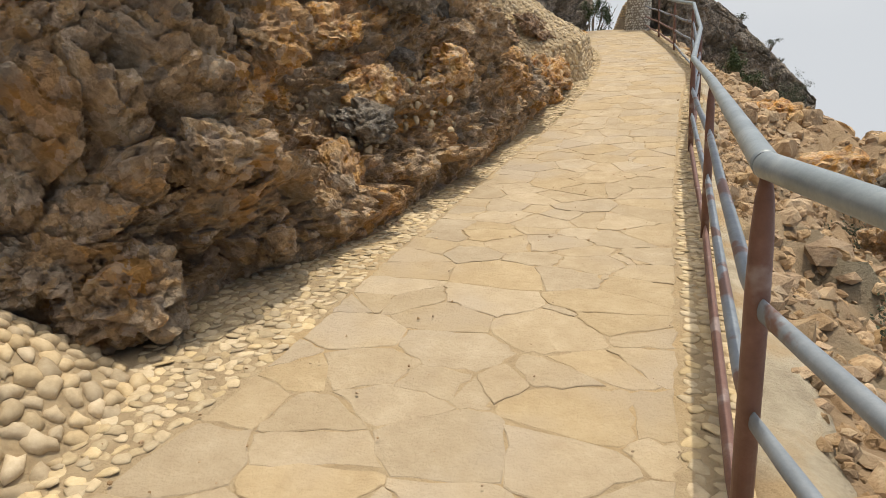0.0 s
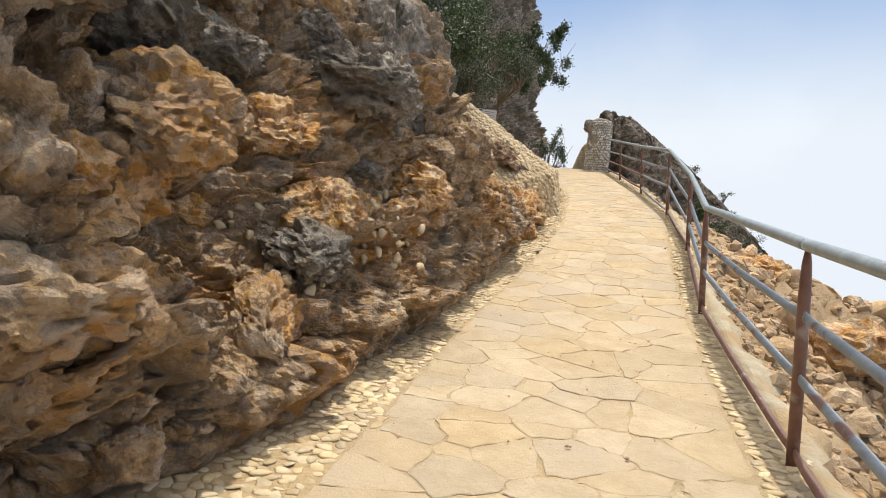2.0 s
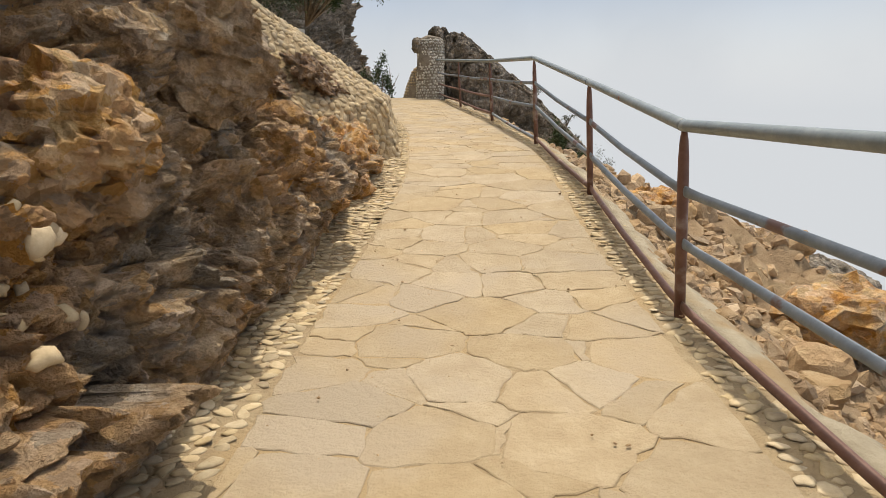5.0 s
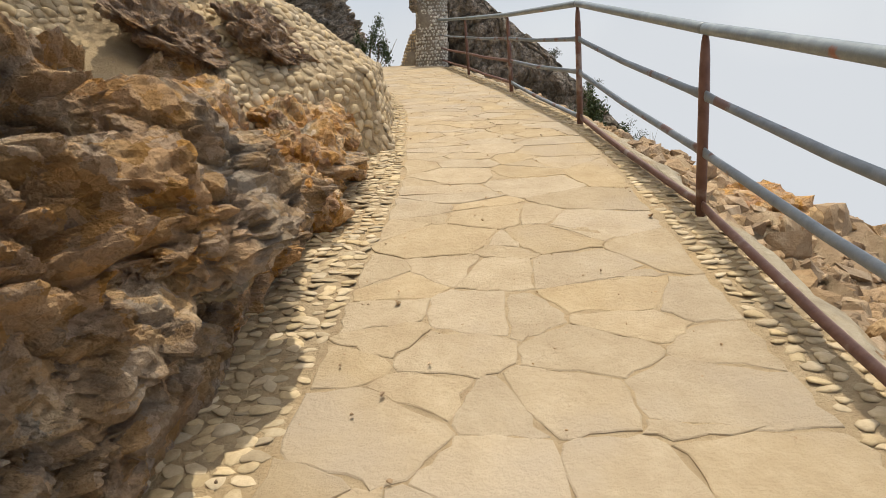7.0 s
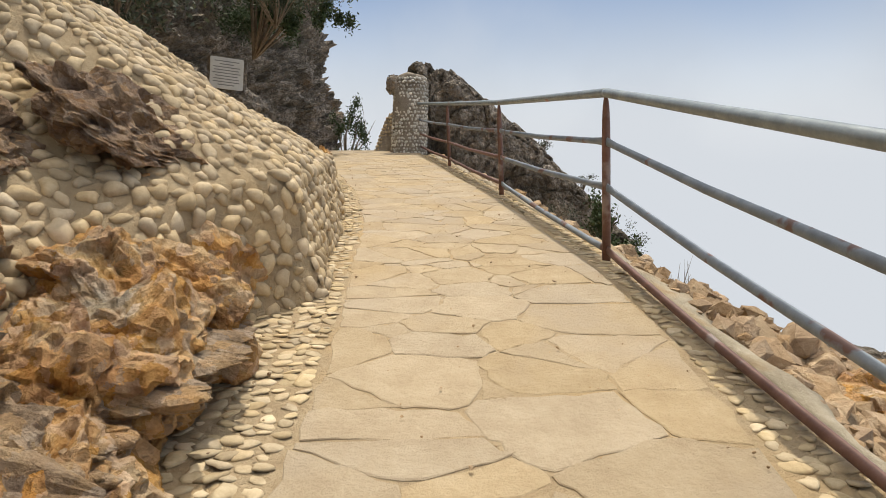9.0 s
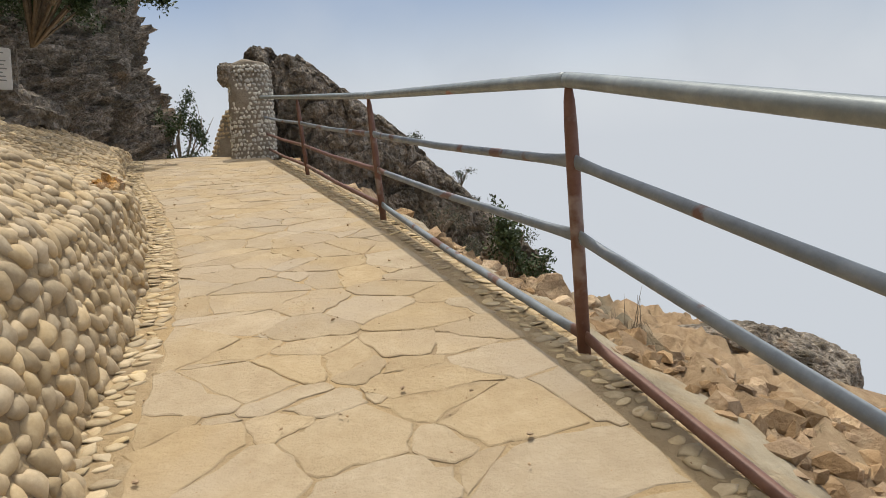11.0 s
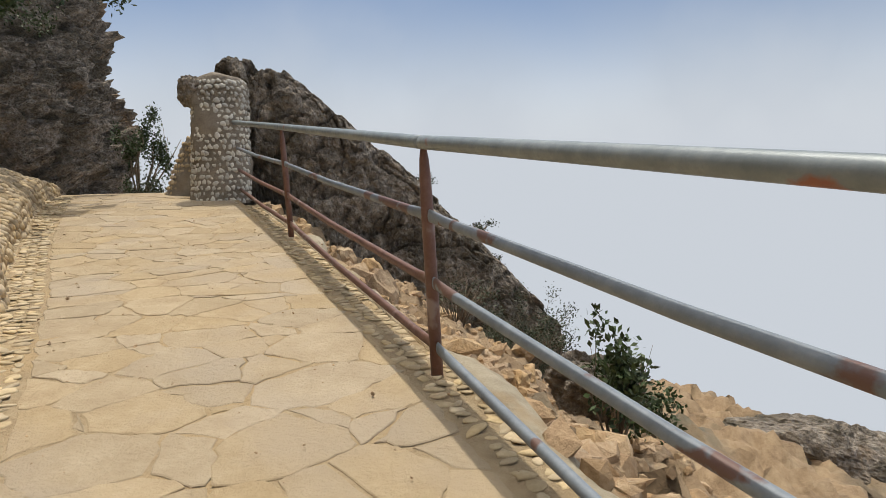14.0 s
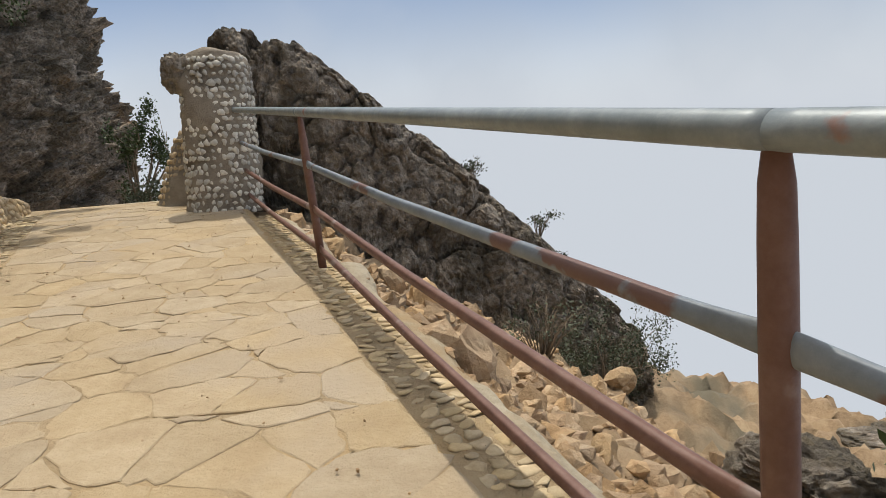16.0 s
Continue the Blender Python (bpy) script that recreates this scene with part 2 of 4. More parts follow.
def worley(p, seed=0):
    """Nearest and second distances, and a random number and a random slope for the nearest cell."""
    i = np.floor(p)
    shape = p.shape[:-1]
    f1, f2 = np.full(shape, 9.0), np.full(shape, 9.0)
    rnd, slope = np.zeros(shape), np.zeros(shape)
    for dx in (-1, 0, 1):
        for dy in (-1, 0, 1):
            for dz in (-1, 0, 1):
                c = i + np.array((dx, dy, dz))
                off = np.stack([hash3(c, seed + 1), hash3(c, seed + 2), hash3(c, seed + 3)], -1)
                v = p - c - off
                d = np.sqrt((v ** 2).sum(-1))
                g = np.stack([hash3(c, seed + 5), hash3(c, seed + 6), hash3(c, seed + 7)], -1) * 2 - 1
                near = d < f1
                f2 = np.where(near, f1, np.minimum(f2, d))
                rnd = np.where(near, hash3(c, seed + 4), rnd)
                slope = np.where(near, (g * v).sum(-1), slope)
                f1 = np.where(near, d, f1)
    return f1, f2, rnd, slope


def craggy(p, seed=0, big=0.55, amp=0.20, strata=1.7):
    """Relief of weathered rock in metres: blocks with cracks between them, at two sizes, and pitted grain."""
    q = p + 0.16 * np.stack([fbm(p * 1.7, 3, seed + 20), fbm(p * 1.7, 3, seed + 30), fbm(p * 1.7, 3, seed + 40)], -1)
    q = q * np.array((1, 1, strata)) + np.array((0, 0, 0.25)) * q[..., 1:2]
    f1, f2, r, s = worley(q / big, seed)
    d = amp * (r - 0.5) * 1.2 + amp * s * 0.75 - 0.6 * amp * np.clip(1 - (f2 - f1) / 0.09, 0, 1) ** 1.5
    g1, g2, r2, s2 = worley(q / (big * 0.38), seed + 50)
    d += amp * 0.34 * (r2 - 0.5) + amp * 0.42 * s2 + amp * 0.38 * (0.5 - g1) - 0.16 * amp * np.clip(1 - (g2 - g1) / 0.12, 0, 1)
    e1, e2, r3, s3 = worley(q / (big * 0.15), seed + 60)
    d += amp * 0.13 * (r3 - 0.5) + amp * 0.20 * s3 + amp * 0.16 * (0.5 - e1)
    d += amp * 0.18 * ridged(p / big * 2.4, 5, seed + 70) + amp * 0.13 * fbm(p / big * 11, 3, seed + 80)
    return d


# ---- mesh helpers ----
def mesh_from(name, verts, faces, material, smooth=True):
    me = bpy.data.meshes.new(name)
    me.from_pydata([tuple(v) for v in verts], [], [tuple(int(i) for i in f) for f in faces])
    me.materials.append(material)
    if smooth:
        me.polygons.foreach_set("use_smooth", [True] * len(me.polygons))
    me.update()
    return me


def grid_mesh(name, P, material, smooth=True):
    nu, nv = P.shape[:2]
    idx = np.arange(nu * nv).reshape(nu, nv)
    quads = np.stack([idx[:-1, :-1], idx[1:, :-1], idx[1:, 1:], idx[:-1, 1:]], -1).reshape(-1, 4)
    me = bpy.data.meshes.new(name)
    me.vertices.add(nu * nv)
    me.vertices.foreach_set("co", P.reshape(-1).astype(np.float32))
    me.loops.add(len(quads) * 4)
    me.loops.foreach_set("vertex_index", quads.reshape(-1).astype(np.int32))
    me.polygons.add(len(quads))
    me.polygons.foreach_set("loop_start", np.arange(0, len(quads) * 4, 4, dtype=np.int32))
    me.polygons.foreach_set("use_smooth", np.full(len(quads), smooth))
    me.update(calc_edges=True)
    me.validate()
    me.materials.append(material)
    return me


def part(name, bm, material, parent, label=""):
    me = bpy.data.meshes.new(name)
    bm.to_mesh(me)
    bm.free()
    me.materials.append(material)
    ob = new(name, me)
    ob.parent = parent
    if label:
        ob["label"] = label
    return ob


def child(name, me, parent, label="", m=None, kind=""):
    ob = new(name, me)
    ob.parent = parent
    if m is not None:
        ob.matrix_basis = m
    if label:
        ob["label"] = label
    if kind:
        ob["kind"] = kind
    return ob


def tube(bm, rings, seg=14):
    """rings: (centre, side vector, up vector) with the half widths in the vectors; ends closed."""
    loops = []
    for c, a, b in rings:
        loops.append([bm.verts.new(c + a * math.cos(2 * math.pi * k / seg) + b * math.sin(2 * math.pi * k / seg)) for k in range(seg)])
    for r0, r1 in zip(loops, loops[1:]):
        for k in range(seg):
            f = bm.faces.new((r0[k], r0[(k + 1) % seg], r1[(k + 1) % seg], r1[k]))
            f.smooth = True
    bm.faces.new(loops[0][::-1])
    bm.faces.new(loops[-1])


def pipe(bm, p0, p1, r, squash=1.0, seg=14, sag=0.0):
    """A pipe from p0 to p1 whose ends are pressed flat by squash."""
    p0, p1 = Vector(p0), Vector(p1)
    d = (p1 - p0).normalized()
    side = d.cross(Vector((0, 0, 1))).normalized()
    up = side.cross(d)
    length = (p1 - p0).length
    rings = []
    for s, q in ((0, 1), (0.04, 1), (0.12, 0.35), (0.2, 0), (length / 2, 0), (length - 0.2, 0), (length - 0.12, 0.35), (length - 0.04, 1), (length, 1)):
        k = 1 - q * (1 - squash)
        rings.append((p0 + d * s - Vector((0, 0, sag * 4 * s * (length - s) / length ** 2)), side * r * k, up * r * (1 + (1 - k) * 0.55)))
    tube(bm, rings, seg)


# ---- plan: the road's line and rise ----
def curve(pairs):
    ys, xs = np.array([p[0] for p in pairs], float), np.array([p[1] for p in pairs], float)
    return lambda y: np.interp(y, ys, xs)


def smoothed(f):
    return lambda y: (f(y - 0.5) + 2 * f(y - 0.25) + 2 * f(y) + 2 * f(y + 0.25) + f(y + 0.5)) / 8


RISE = curve(((-9, 0.30), (0, 0.31), (4.5, 0.31), (5.7, 0.30), (7.3, 0.39), (8.8, 0.515), (9.2, 0.57), (10.2, 0.76), (10.65, 0.835), (12.9, 1.115), (14.5, 1.275), (15.3, 1.37), (15.7, 1.42), (17, 1.53), (18.76, 1.70), (21.15, 1.99), (22.3, 2.07), (24, 1.98), (40, 1.2)))


def road_z(y):
    y = np.asarray(y, float)
    return 0.1 * RISE(y - 0.8) + 0.2 * RISE(y - 0.4) + 0.4 * RISE(y) + 0.2 * RISE(y + 0.4) + 0.1 * RISE(y + 0.8)


PAV_L = smoothed(curve(((-9, -1.2), (1, 0.0), (2.8, -0.03), (3.4, -0.08), (4.2, -0.25), (5.2, -0.36), (6.5, -0.48), (8, -0.53), (9.6, -0.49), (11, -0.47), (12, -0.57), (13.2, -0.76), (13.9, -0.80), (14.5, -0.95), (15.4, -1.16), (16.05, -1.36), (17.25, -1.74), (19.06, -2.42), (21.5, -3.1), (23, -3.4), (30, -5.5))))
PAV_R = smoothed(curve(((-9, 3.2), (0, 1.95), (2.9, 1.68), (3.9, 1.58), (5.3, 1.44), (6.3, 1.34), (8, 1.20), (9.7, 1.07), (10.3, 1.02), (12.2, 0.94), (13.1, 0.80), (13.9, 0.64), (14.8, 0.47), (15.6, 0.27), (16.4, 0.08), (17.36, -0.17), (18.2, -0.34), (20.35, -0.88), (21.2, -1.1), (23, -1.6), (30, -3.6))))
WALL_L = curve(((-9, -1.9), (0.5, -0.55), (2.1, -0.40), (2.7, -0.48), (3.3, -0.90), (3.8, -0.92), (4.2, -0.66), (5.1, -0.64), (5.9, -0.72), (6.7, -0.68), (7.9, -0.76), (9.0, -0.74), (9.6, -0.84), (10.2, -0.80), (11.1, -0.80), (11.6, -0.95), (11.9, -1.0), (12.2, -0.75), (13.5, -0.90), (14.35, -1.12), (15.2, -1.32), (16.9, -1.87), (18.87, -2.61), (20.5, -3.1), (22.5, -3.7), (30, -6.2)))
RAIL = curve(((-6, 5.6), (-2.4, 4.1), (0.15, 2.98), (2.7, 1.84), (5.47, 1.62), (8.1, 1.335), (10.38, 1.25), (12.92, 0.965), (15.59, 0.405), (18.76, -0.30), (21.2, -1.0)))
RAIL_H = curve(((-6, 1.03), (2.7, 1.03), (5.47, 1.04), (8.1, 0.955), (10.38, 0.955), (12.92, 1.07), (15.59, 1.0), (18.76, 1.01), (21.2, 0.98)))
LEDGE = smoothed(curve(((-9, 7.2), (0, 3.5), (2.6, 2.32), (5, 1.98), (6.75, 1.77), (8.7, 1.60), (10, 1.5), (11.1, 1.42), (12.4, 1.36), (13.3, 1.15), (14, 1.0), (15.35, 0.77), (15.9, 0.64), (16.8, 0.36), (17.5, 0.22), (20, -0.42), (22, -0.9), (30, -2.5))))


def ground_z(x, y):
    """The hillside: falls away past the ledge, climbs behind the rock wall."""
    d = x - LEDGE(y)
    right = road_z(y) - 0.14 - np.interp(y, (13, 15.5), (0.50, 0.74)) * np.clip(d, 0, 3.6) - 1.25 * np.clip(d - 3.6, 0, 60) + np.interp(y, (15, 18), (0, 0.92)) * np.clip(d - 3.6, 0, 6.5)
    dl = WALL_L(y) - x
    left = road_z(y) - 0.12 + np.where(y < 17, 0.9, 0.35) * np.clip(dl - 0.8, 0, 9)
    return np.where(d > 0, right, np.where(dl > 0, left, road_z(y) - 0.14))


# ---- ground: one sheet of hillside, and the sea of cloud to the horizon ----
gx = np.concatenate([np.linspace(-60, -8, 14), np.linspace(-7, 9, 120), np.linspace(10, 60, 16)])
gy = np.concatenate([np.linspace(-60, -6, 12), np.linspace(-5, 27, 220), np.linspace(28, 80, 14)])
GX, GY = np.meshgrid(gx, gy, indexing="ij")
GP = np.stack([GX, GY, np.zeros_like(GX)], -1)
rough_zone = np.clip((GX - LEDGE(GY) - 0.05) / 0.5, 0, 1)
GZ = ground_z(GX, GY) + rough_zone * (craggy(np.stack([GX, GY, GX * 0], -1), 300, 0.7, 0.22) + 0.12 * fbm(GP * 0.6, 3, 5))
GZ -= np.clip(GY - 24, 0, 60) * np.where(GX > -3, 0.9, 0.35)
GP[..., 2] = GZ
ground = new("ground", grid_mesh("ground", GP, M_SOIL))
tagged(ground, "dry ochre stony hillside falling away from the path", "ground", kind="structure")
s = 3000.0
sea = new("backdrop", mesh_from("backdrop", [(-s, -s, -70), (s, -s, -70), (s, s, -70), (-s, s, -70)], [(0, 1, 2, 3)], M_FOG))
tagged(sea, "white sea of cloud far below the path", "cloud", kind="structure")

# ---- road bed ----
ry = np.linspace(-8, 26, 500)
RL, RR = np.minimum(WALL_L(ry), PAV_L(ry)) - 0.5, np.maximum(np.where(ry < 20.5, RAIL(ry) + 0.10, PAV_R(ry)), PAV_R(ry) + 0.05)
ts = np.linspace(0, 1, 70)
BP = np.zeros((len(ry), len(ts), 3))
BP[..., 0] = RL[:, None] + (RR - RL)[:, None] * ts
BP[..., 1] = ry[:, None]
BP[..., 2] = road_z(ry)[:, None] - 0.0008 + 0.0016 * fbm(BP * 5, 3, 9)
road = new("road", grid_mesh("road", BP, M_MORTAR))
tagged(road, "sloping path of sandy mortar set with cream flagstones", "path", kind="structure")

# ---- concrete kerb ledge outside the railing ----
ly = np.linspace(-6, 20.6, 300)
prof_x = np.array((0.0, 0.03, 0.5, 0.85, 1.0, 1.03, 1.0))
prof_z = np.array((-0.12, 0.02, 0.0, -0.05, -0.10, -0.22, -0.45))
x0, x1 = RAIL(ly) + 0.06, LEDGE(ly)
KP = np.zeros((len(ly), 7, 3))
KP[..., 0] = x0[:, None] + (x1 - x0)[:, None] * prof_x
KP[..., 1] = ly[:, None]
KP[..., 2] = road_z(ly)[:, None] + prof_z
KP[..., 0] += 0.10 * fbm(KP * 1.6, 4, 21) * prof_x
KP[..., 2] += 0.035 * fbm(KP * 3.5, 4, 22) * (0.3 + prof_x)
kerb = new("kerb", grid_mesh("kerb", KP, M_CONC))
tagged(kerb, "pale rough concrete kerb ledge along the railing", "kerb", kind="structure")

# ---- rock face beside the path ----
TOPH = curve(((-9, 4.0), (1.5, 3.6), (4, 3.2), (6, 2.8), (7.2, 2.5), (8.0, 2.05), (8.35, 1.75), (8.7, 1.2), (9.2, 0.8), (9.6, 0.5), (10.1, 0.28), (11.0, 0.2), (12.0, 0.12), (12.6, 0.02)))


def lean(y, h):
    """How far the face stands out past its foot at height h."""
    cave = np.clip(1 - np.abs(y - 3.62) / 0.75, 0, 1)
    base = 0.10 * np.sin(np.clip(h, 0, 1.0) * math.pi) - np.interp(y, (4.0, 4.6, 6.2, 7.2), (0.30, 0.50, 0.46, 0.32)) * np.clip(h - 0.30 + 0.13 * np.sin(11.0 * h + 1.1 * y + 0.9 * np.sin(2.3 * y)), 0, 3.5)
    base += 0.54 * cave * np.clip((h - 0.30) / 0.5, 0, 1)
    base -= 0.75 * np.clip((3.0 - y) / 0.35, 0, 1) * np.clip((y + 3) / 2, 0, 1)
    base -= 0.30 * np.clip(1 - np.abs(y - 5.0) / 0.6, 0, 1) * np.clip((h - 0.5) / 0.4, 0, 1)
    base -= 0.24 * np.clip((h - 0.30) / 0.2, 0, 1) * np.clip((y - 4.1) / 0.3, 0, 1) * np.clip((6.2 - y) / 0.6, 0, 1)
    base += 0.22 * np.clip(1 - np.abs(y - 7.9) / 0.7, 0, 1) * np.clip((h - 0.8) / 0.6, 0, 1)
    return base


FACES = {}


def face_sheet(y0, y1, nu, nv, back, material, seed, name, label, amp=0.22):
    yy = np.linspace(y0, y1, nu)
    ss = np.concatenate([np.linspace(-0.25, 1, int(nv * 0.72)), 1 + np.linspace(0.02, 1, nv - int(nv * 0.72))])
    P = np.zeros((nu, nv, 3))
    H = TOPH(yy)[:, None]
    S = ss[None, :]
    h = np.where(S <= 1, S * H, H + (S - 1) * back * np.interp(yy, (8, 9.5), (0.66, 0.42))[:, None])
    b = np.where(S <= 1, 0, (S - 1) * back)
    Y = np.broadcast_to(yy[:, None], h.shape)
    P[..., 0] = WALL_L(Y) - 0.10 + lean(Y, np.minimum(h, H)) - b
    P[..., 1] = Y
    P[..., 2] = road_z(Y) + h
    d = craggy(P, seed, 0.50, amp, 1.35)
    soft = np.clip(h / 0.25, 0.25, 1)
    up = np.where(S <= 1, 0.35, 0.85)
    P[..., 0] += d * soft * np.sqrt(1 - up ** 2)
    P[..., 2] += d * up * np.clip((h - 0.2) / 0.5, 0, 1)
    ob = new(name, grid_mesh(name, P, material, False))
    FACES[name] = P
    return tagged(ob, label, "rock face", kind="structure")


face_sheet(-8, 1.0, 90, 70, 3.0, M_ROCK, 11, "rock_wall_south", "weathered ochre rock wall beside the path")
face_sheet(0.9, 12.6, 1000, 360, 3.2, M_ROCK, 11, "rock_wall_west", "craggy overhanging ochre and grey limestone face beside the path")

# ---- pebble-faced mound further up ----
MOUND_H = curve(((9.2, 0.35), (11.2, 0.5), (12.0, 0.72), (13.5, 0.62), (14.7, 0.5), (16.1, 0.30), (18, 0.22), (20, 0.28), (21.5, 0.3), (22.4, 0.06)))
MOUND_S = curve(((9.2, 0.8), (11.2, 0.74), (13, 0.74), (15, 0.52), (17, 0.24), (19, 0.42), (21, 0.45), (22.4, 0.1)))
MOUND_X = curve(((9.2, -1.9), (10.4, -1.5), (11.2, -1.3), (11.8, -1.02), (12.2, -0.75), (13.5, -0.90), (14.35, -1.12), (15.2, -1.32), (16.9, -1.87), (18.87, -2.61), (20.5, -3.1), (22.5, -3.6)))


def mound_point(y, s):
    """s in metres up the face from the foot."""
    y, s = np.asarray(y, float), np.asarray(s, float)
    st = MOUND_H(y)
    rise = np.minimum(s, st)
    over = np.clip(s - st, 0, 9)
    k = MOUND_S(y)
    c = 1 / np.sqrt(1 + k * k)
    x = MOUND_X(y) - 0.22 * rise - over * c
    z = road_z(y) - 0.03 + rise * 0.96 + over * c * k
    q = np.stack([x, y, z], -1)
    dz = 0.05 * fbm(q * 1.4, 3, 61)
    return q + np.stack([dz, 0 * dz, dz], -1)


my, ms = np.linspace(9.2, 22.4, 280), np.linspace(-0.1, 3.4, 80)
MY, MS = np.meshgrid(my, ms, indexing="ij")
mound = new("pebble_wall", grid_mesh("pebble_wall", mound_point(MY, MS), M_MORTAR))
tagged(mound, "sloping retaining wall of mortar studded with pale pebbles", "retaining wall", kind="structure")

# ---- far cliff behind the mound ----
CLIFF = ((12.0, -4.3), (14, -4.6), (17, -5.4), (20, -6.6), (24, -7.6), (28, -7.4), (31, -6.2), (33, -5.7), (34.5, -6.6), (36, -9.0))
cy = np.linspace(12.0, 36, 260)
ch = np.linspace(-1.5, 9, 170)
CY, CH = np.meshgrid(cy, ch, indexing="ij")
CP = np.zeros((*CY.shape, 3))
cx = smoothed(curve(CLIFF))
CP[..., 0] = cx(CY) + 0.10 * np.sin(CH * 0.9) - 0.12 * np.clip(CH - 2, 0, 9)
CP[..., 1] = CY
CP[..., 2] = road_z(np.minimum(CY, 22)) + CH
cd = craggy(CP, 91, 1.3, 0.55) + 0.35 * fbm(CP * 0.5, 3, 95)
CP[..., 0] += cd
CP[..., 2] += 0.3 * cd
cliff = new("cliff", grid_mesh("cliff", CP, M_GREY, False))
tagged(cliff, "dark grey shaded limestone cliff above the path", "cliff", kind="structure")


# ---- boulders ----
def boulder(name, centre, size, seed, material, amp=0.16, sub=4, turn=(0, 0, 0), label="", category="rock", group="", cut=0.6):
    bm = bmesh.new()
    bmesh.ops.create_icosphere(bm, subdivisions=sub, radius=1.0)
    V = np.array([v.co[:] for v in bm.verts])
    rs = np.random.RandomState(seed)
    W = V.copy()
    for _ in range(9):
        n = rs.normal(size=3)
        n /= np.linalg.norm(n)
        over = np.clip(W @ n - rs.uniform(cut, 0.92), 0, 1)
        W -= over[:, None] * n * 0.9
    W = W * np.array(size)
    big = max(size)
    d = craggy(W + seed * 3.7, seed, big * 0.55, amp * big)
    W += V * d[:, None]
    R = np.array(Euler([radians(a) for a in turn]).to_matrix())
    W = W @ R.T
    for v, w in zip(bm.verts, W):
        v.co = w
    for f in bm.faces:
        f.smooth = False
    me = bpy.data.meshes.new(name)
    bm.to_mesh(me)
    bm.free()
    me.materials.append(material)
    ob = new(name, me)
    ob.location = centre
    return tagged(ob, label, category, group)


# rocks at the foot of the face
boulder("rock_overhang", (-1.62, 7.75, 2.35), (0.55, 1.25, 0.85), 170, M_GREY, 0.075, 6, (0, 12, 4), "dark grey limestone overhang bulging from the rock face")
boulder("boulder", (-1.0, 2.95, 0.52), (0.42, 0.32, 0.30), 3, M_ROCK, label="squarish ochre boulder at the foot of the rock face", sub=5)
boulder("boulder", (-1.25, 2.85, 0.72), (0.36, 0.3, 0.15), 4, M_ROCK, label="flat grey-brown boulder on the pebble mound", sub=5)
boulder("boulder", (-0.62, 3.83, 0.59), (0.11, 0.11, 0.10), 5, M_ROCK, label="round pitted rock jutting from the overhang")
STACK = ((-1.06, 4.0, 2.35, 0.5, 0.55, 0.2, 1), (-1.31, 4.5, 1.98, 0.32, 0.36, 0.27, 1), (-1.08, 3.6, 1.92, 0.4, 0.5, 0.18, 0), (-0.96, 4.25, 1.46, 0.32, 0.5, 0.22, 0), (-1.21, 3.5, 1.48, 0.4, 0.4, 0.26, 0), (-1.26, 3.6, 1.15, 0.35, 0.4, 0.25, 0),
         (-1.0, 4.9, 0.42, 0.28, 0.42, 0.28, 0), (-1.21, 5.75, 1.02, 0.3, 0.32, 0.24, 2), (-1.11, 5.5, 0.78, 0.28, 0.4, 0.16, 1), (-1.12, 7.1, 1.05, 0.3, 0.4, 0.24, 2), (-1.61, 5.0, 1.6, 0.3, 0.4, 0.2, 0), (-1.41, 6.6, 1.9, 0.35, 0.6, 0.3, 1),
         (-1.1, 8.0, 1.42, 0.35, 0.5, 0.34, 1), (-1.04, 8.45, 0.42, 0.28, 0.35, 0.25, 1), (-1.13, 9.15, 0.75, 0.35, 0.4, 0.26, 1), (-1.12, 9.6, 0.45, 0.25, 0.3, 0.22, 0), (-1.0, 9.25, 0.16, 0.16, 0.2, 0.15, 2))
for k, (x, y, h, a, w, c, m) in enumerate(STACK):
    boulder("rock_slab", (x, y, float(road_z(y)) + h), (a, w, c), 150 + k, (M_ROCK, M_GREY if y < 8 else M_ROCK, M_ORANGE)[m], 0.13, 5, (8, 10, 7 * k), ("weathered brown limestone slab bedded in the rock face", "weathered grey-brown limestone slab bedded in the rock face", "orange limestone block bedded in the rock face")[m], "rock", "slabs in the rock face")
rb = np.random.RandomState(77)
for k in range(26):
    y = rb.uniform(3.0, 9.4)
    top = float(TOPH(y))
    h = rb.uniform(0.12, top * 0.98)
    a = rb.uniform(0.14, 0.30) * (1 + 0.25 * h)
    if 3.0 < y < 4.7 and h < 0.75:
        continue
    x = float(WALL_L(y)) - 0.16 - 0.25 * a + float(lean(np.float64(y), np.float64(h)))
    m = int(rb.choice(3, p=(0.5, 0.33, 0.17) if h > 0.9 else (0.58, 0.14, 0.28)))
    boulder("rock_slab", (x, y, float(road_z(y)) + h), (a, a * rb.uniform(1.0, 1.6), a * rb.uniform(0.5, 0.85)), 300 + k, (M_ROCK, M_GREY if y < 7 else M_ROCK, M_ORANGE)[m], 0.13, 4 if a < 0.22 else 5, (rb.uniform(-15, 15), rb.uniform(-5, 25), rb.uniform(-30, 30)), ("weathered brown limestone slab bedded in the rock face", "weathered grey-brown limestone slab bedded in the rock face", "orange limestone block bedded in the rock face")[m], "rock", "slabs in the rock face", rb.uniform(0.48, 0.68))
